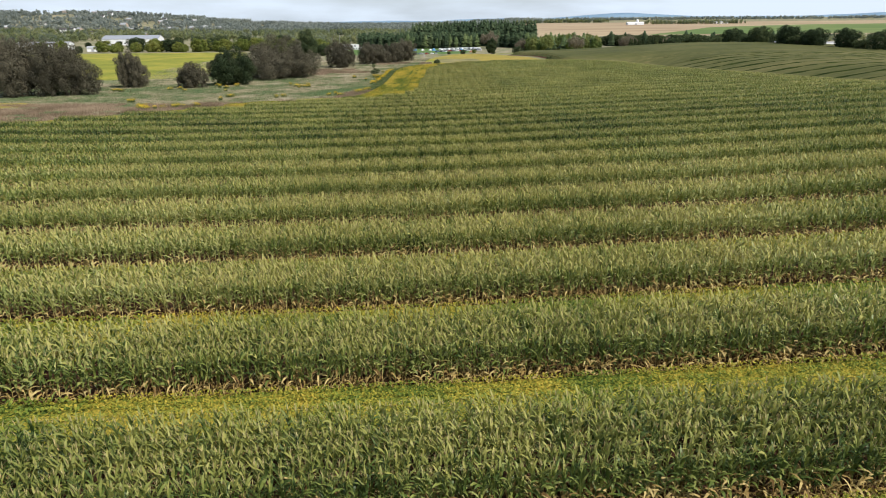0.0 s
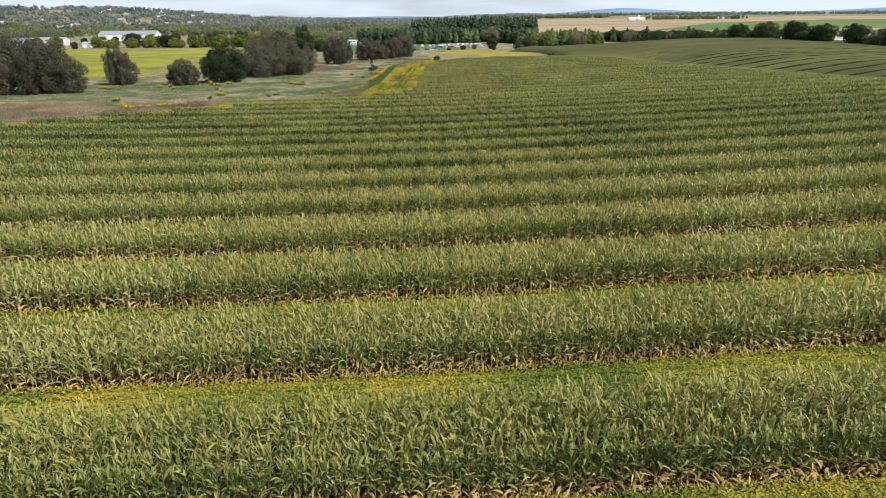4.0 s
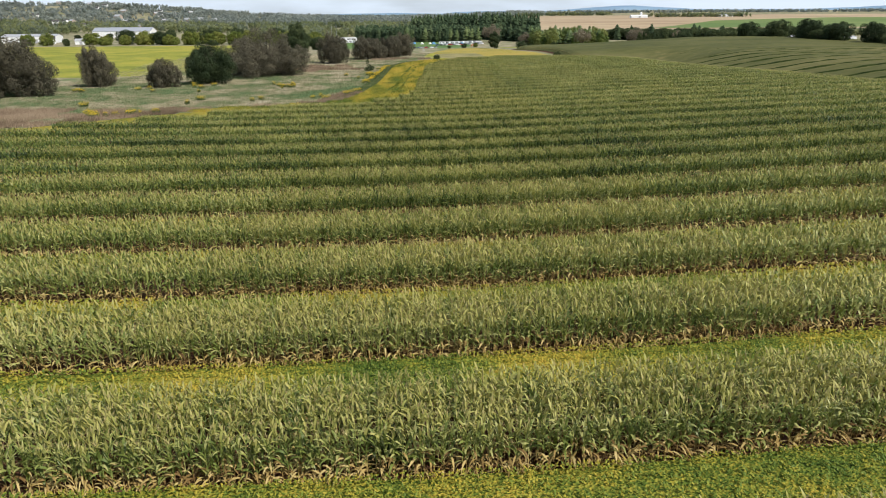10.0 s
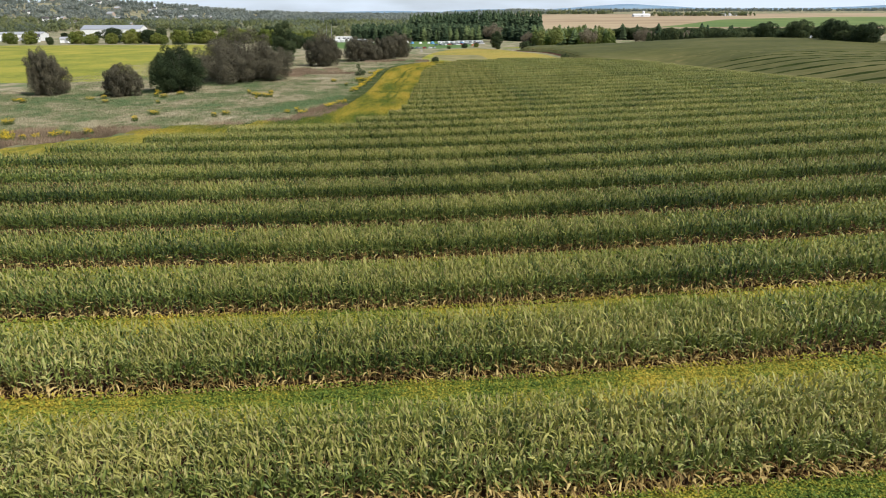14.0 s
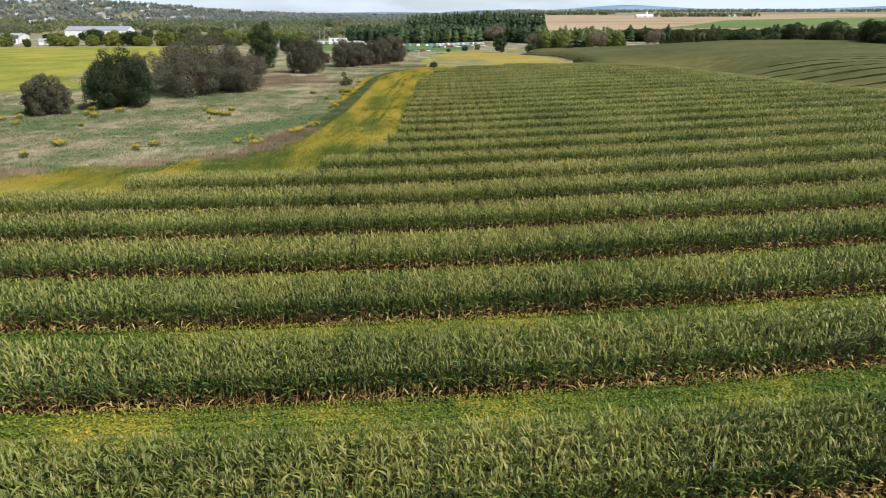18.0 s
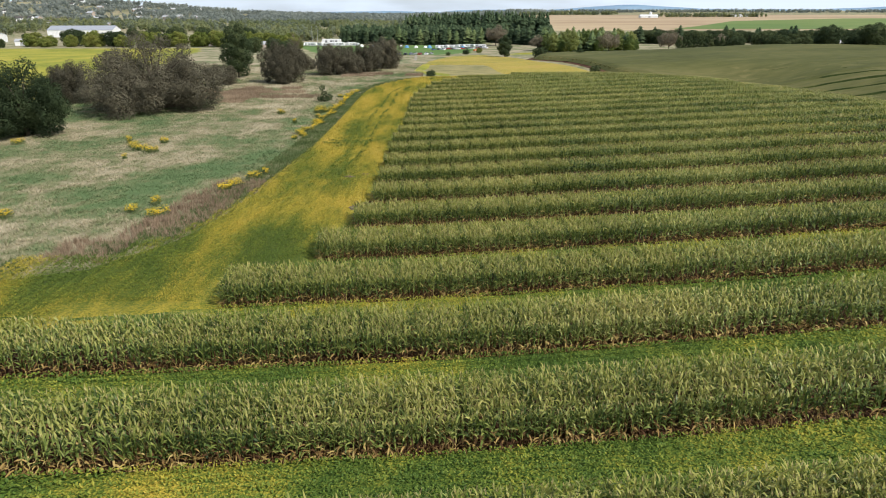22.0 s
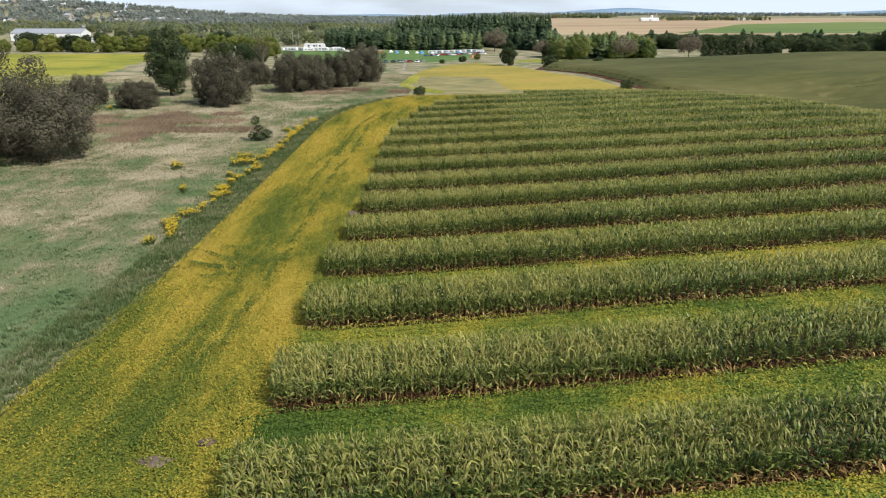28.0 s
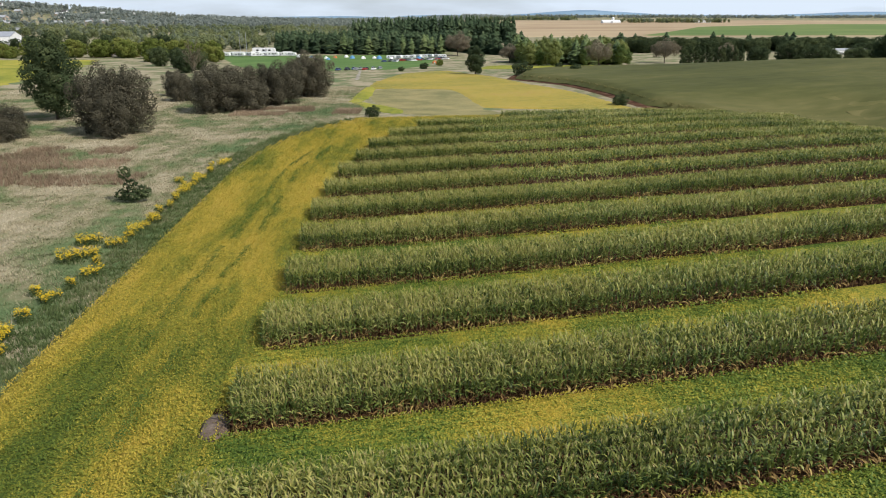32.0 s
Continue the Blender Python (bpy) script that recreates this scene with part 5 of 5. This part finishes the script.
part("silo", Soup().tube([(10, 16, 0), (10, 16, 12), (10, 16, 13.5)], [3.2, 3.2, 0.4], 16).mesh("silo", [M["white"]]), barn, "white silo")
stand(big, 735, 1860, 0.7, 3, "dark farm shed on the far slope").children[0].data = big.children[0].data
r = np.random.RandomState(402)


# ---- camp ----
def wheel(parent, x, y, rad, wd):
    w = part("wheel", Soup().tube([(x, y - wd / 2, rad), (x, y + wd / 2, rad)], [rad, rad], 12).mesh("wheel", [M["rubber"]]), parent)
    part("rim", Soup().tube([(x, y - wd / 2 - 0.02, rad), (x, y + wd / 2 + 0.02, rad)], [rad * 0.55, rad * 0.55], 10).mesh("rim", [M["silver_paint"]]), w)


def profile_body(name, pts, width, mat, parent, inset=0.0, bevel=0.06):
    """A side outline pulled across the width, narrower towards the roof."""
    n = len(pts)
    top = max(z for _, z in pts)
    v = [(x, sgn * (width / 2 - inset * z / top), z) for sgn in (-1, 1) for x, z in pts]
    f = [list(range(n))[::-1], list(range(n, 2 * n))] + [[k, (k + 1) % n, n + (k + 1) % n, n + k] for k in range(n)]
    return part(name, Soup().add(v, f).mesh(name, [mat]), parent)


def car(paint, label):
    t = new("car")
    tagged(t, label, "car", "cars parked at the camp")
    profile_body("body", [(-2.15, 0.35), (2.1, 0.35), (2.2, 0.6), (2.05, 0.85), (1.1, 0.98), (-1.9, 1.0), (-2.2, 0.75)], 1.78, M[paint], t, 0.06)
    profile_body("cabin", [(1.0, 0.97), (0.25, 1.42), (-1.1, 1.45), (-1.85, 0.99)], 1.6, M["glass"], t, 0.12)
    profile_body("roof", [(0.3, 1.41), (0.2, 1.47), (-1.05, 1.5), (-1.2, 1.44)], 1.34, M[paint], t)
    for x in (-1.35, 1.3):
        for y in (-0.8, 0.8):
            wheel(t, x, y, 0.33, 0.22)
    for y in (-0.6, 0.6):
        part("headlight", Soup().box((2.12, y, 0.62), (0.1, 0.34, 0.16)).mesh("headlight", [M["white"]]), t)
    return t


def trailer(L, label):
    t = new("camper_trailer")
    tagged(t, label, "trailer", "campers at the camp")
    h = L / 2
    profile_body("body", [(-h, 0.6), (h - 0.5, 0.6), (h, 1.3), (h - 0.2, 2.4), (h - 0.7, 2.75), (-h + 0.3, 2.8), (-h, 2.5)], 2.4, M["white"], t)
    for x in (-h * 0.55, -0.1, h * 0.5):
        part("window", Soup().box((x, -1.21, 1.5), (1.0, 0.06, 0.65)).mesh("window", [M["glass"]]), t)
    part("door", Soup().box((h * 0.2, -1.21, 0.7), (0.7, 0.05, 1.75)).mesh("door", [M["roof_grey"]]), t)
    part("stripe", Soup().box((0, -1.22, 1.1), (L * 0.86, 0.05, 0.14)).mesh("stripe", [M["blue_paint"]]), t)
    for x in (-0.5, 0.4):
        wheel(t, x, -1.05, 0.36, 0.22)
        wheel(t, x, 1.05, 0.36, 0.22)
    part("drawbar", Soup().tube([(h - 0.3, 0, 0.6), (h + 1.1, 0, 0.5)], [0.07, 0.05], 6).mesh("drawbar", [M["dark_paint"]]), t)
    return t


def tent(mat, label):
    t = new("tent")
    tagged(t, label, "tent", "tents at the camp")
    v = [(math.cos(k * math.pi / 4) * 1.7, math.sin(k * math.pi / 4) * 1.5, 0) for k in range(8)] + [(math.cos(k * math.pi / 4) * 1.1, math.sin(k * math.pi / 4), 1.25) for k in range(8)] + [(0, 0, 1.75)]
    part("canopy", Soup().add(v, [(k, (k + 1) % 8, 8 + (k + 1) % 8, 8 + k) for k in range(8)] + [(8 + k, 8 + (k + 1) % 8, 16) for k in range(8)]).mesh("canopy", [mat]), t)
    part("flap", Soup().add([(-0.5, -1.42, 0.02), (0.5, -1.42, 0.02), (0.0, -1.2, 1.2)], [(0, 1, 2)]).mesh("flap", [M["roof_grey"]]), t)
    return t


cars = [car("blue_paint", "dark blue car parked on the camp lawn"), car("dark_paint", "black car parked on the camp lawn"), car("silver_paint", "silver car parked on the camp lawn"), car("red_paint", "red car parked on the camp lawn"), car("white", "white car parked on the camp lawn")]
for k, c in enumerate(cars):
    settle(c, -21 + k * 4.4, 577 + (k % 2), 75)
for k in range(6):
    stand(cars[(k * 2 + 1) % 3], -17 + k * 3.3, 584 + k % 3, 1.0, 80 + 5 * k)
for k in range(26):
    stand(cars[(0, 1, 2, 4, 4, 2, 3)[k % 7]], 2 + 1.75 * k + r.uniform(-1, 1), 688 + k * 1.5 + r.uniform(-9, 9), 1.0, r.uniform(0, 180))
vans = [settle(trailer(7.5, "white camper trailer with dark windows at the camp"), -104, 783, 10), settle(trailer(9.5, "long white motorhome trailer at the camp"), -92, 790, 4)]
for k in range(16):
    stand(vans[k % 2], -134 + k * 4.2 + r.uniform(-1, 1), 772 + r.uniform(-3, 9) + k % 3 * 7, r.uniform(1.0, 1.25), r.uniform(-30, 30))
stand(vans[1], -96, 806, 1.9, 0, "tall white two-storey camper behind the others")
for k in range(9):
    stand(vans[0], 6 + 4.6 * k, 725 + k * 2 + r.uniform(-4, 4), 0.9, r.uniform(-40, 40))
tents = [settle(tent(M["white"], "white dome tent on the camp lawn"), -50, 742), settle(tent(M["canvas_blue"], "blue dome tent on the camp lawn"), -38, 722), settle(tent(M["canvas_orange"], "orange tent at the edge of the camp"), 33, 672)]
for k in range(15):
    stand(tents[(0, 0, 1, 0, 2, 0, 1)[k % 7]], -62 + 6.6 * k + r.uniform(-3, 3), 758 - 2.2 * k + r.uniform(-16, 10), r.uniform(0.9, 1.5), r.uniform(0, 360))
for k in range(2):
    pole = new("flagpole")
    tagged(pole, "thin pale pole beside the campers", "pole")
    part("mast", Soup().tube([(0, 0, 0), (0, 0, 17)], [0.22, 0.12], 8).mesh("mast", [M["silver_paint"]]), pole)
    part("cap", Soup().tube([(0, 0, 17), (0, 0, 17.3)], [0.3, 0.05], 8).mesh("cap", [M["white"]]), pole)
    settle(pole, -112 + k * 5, 792)
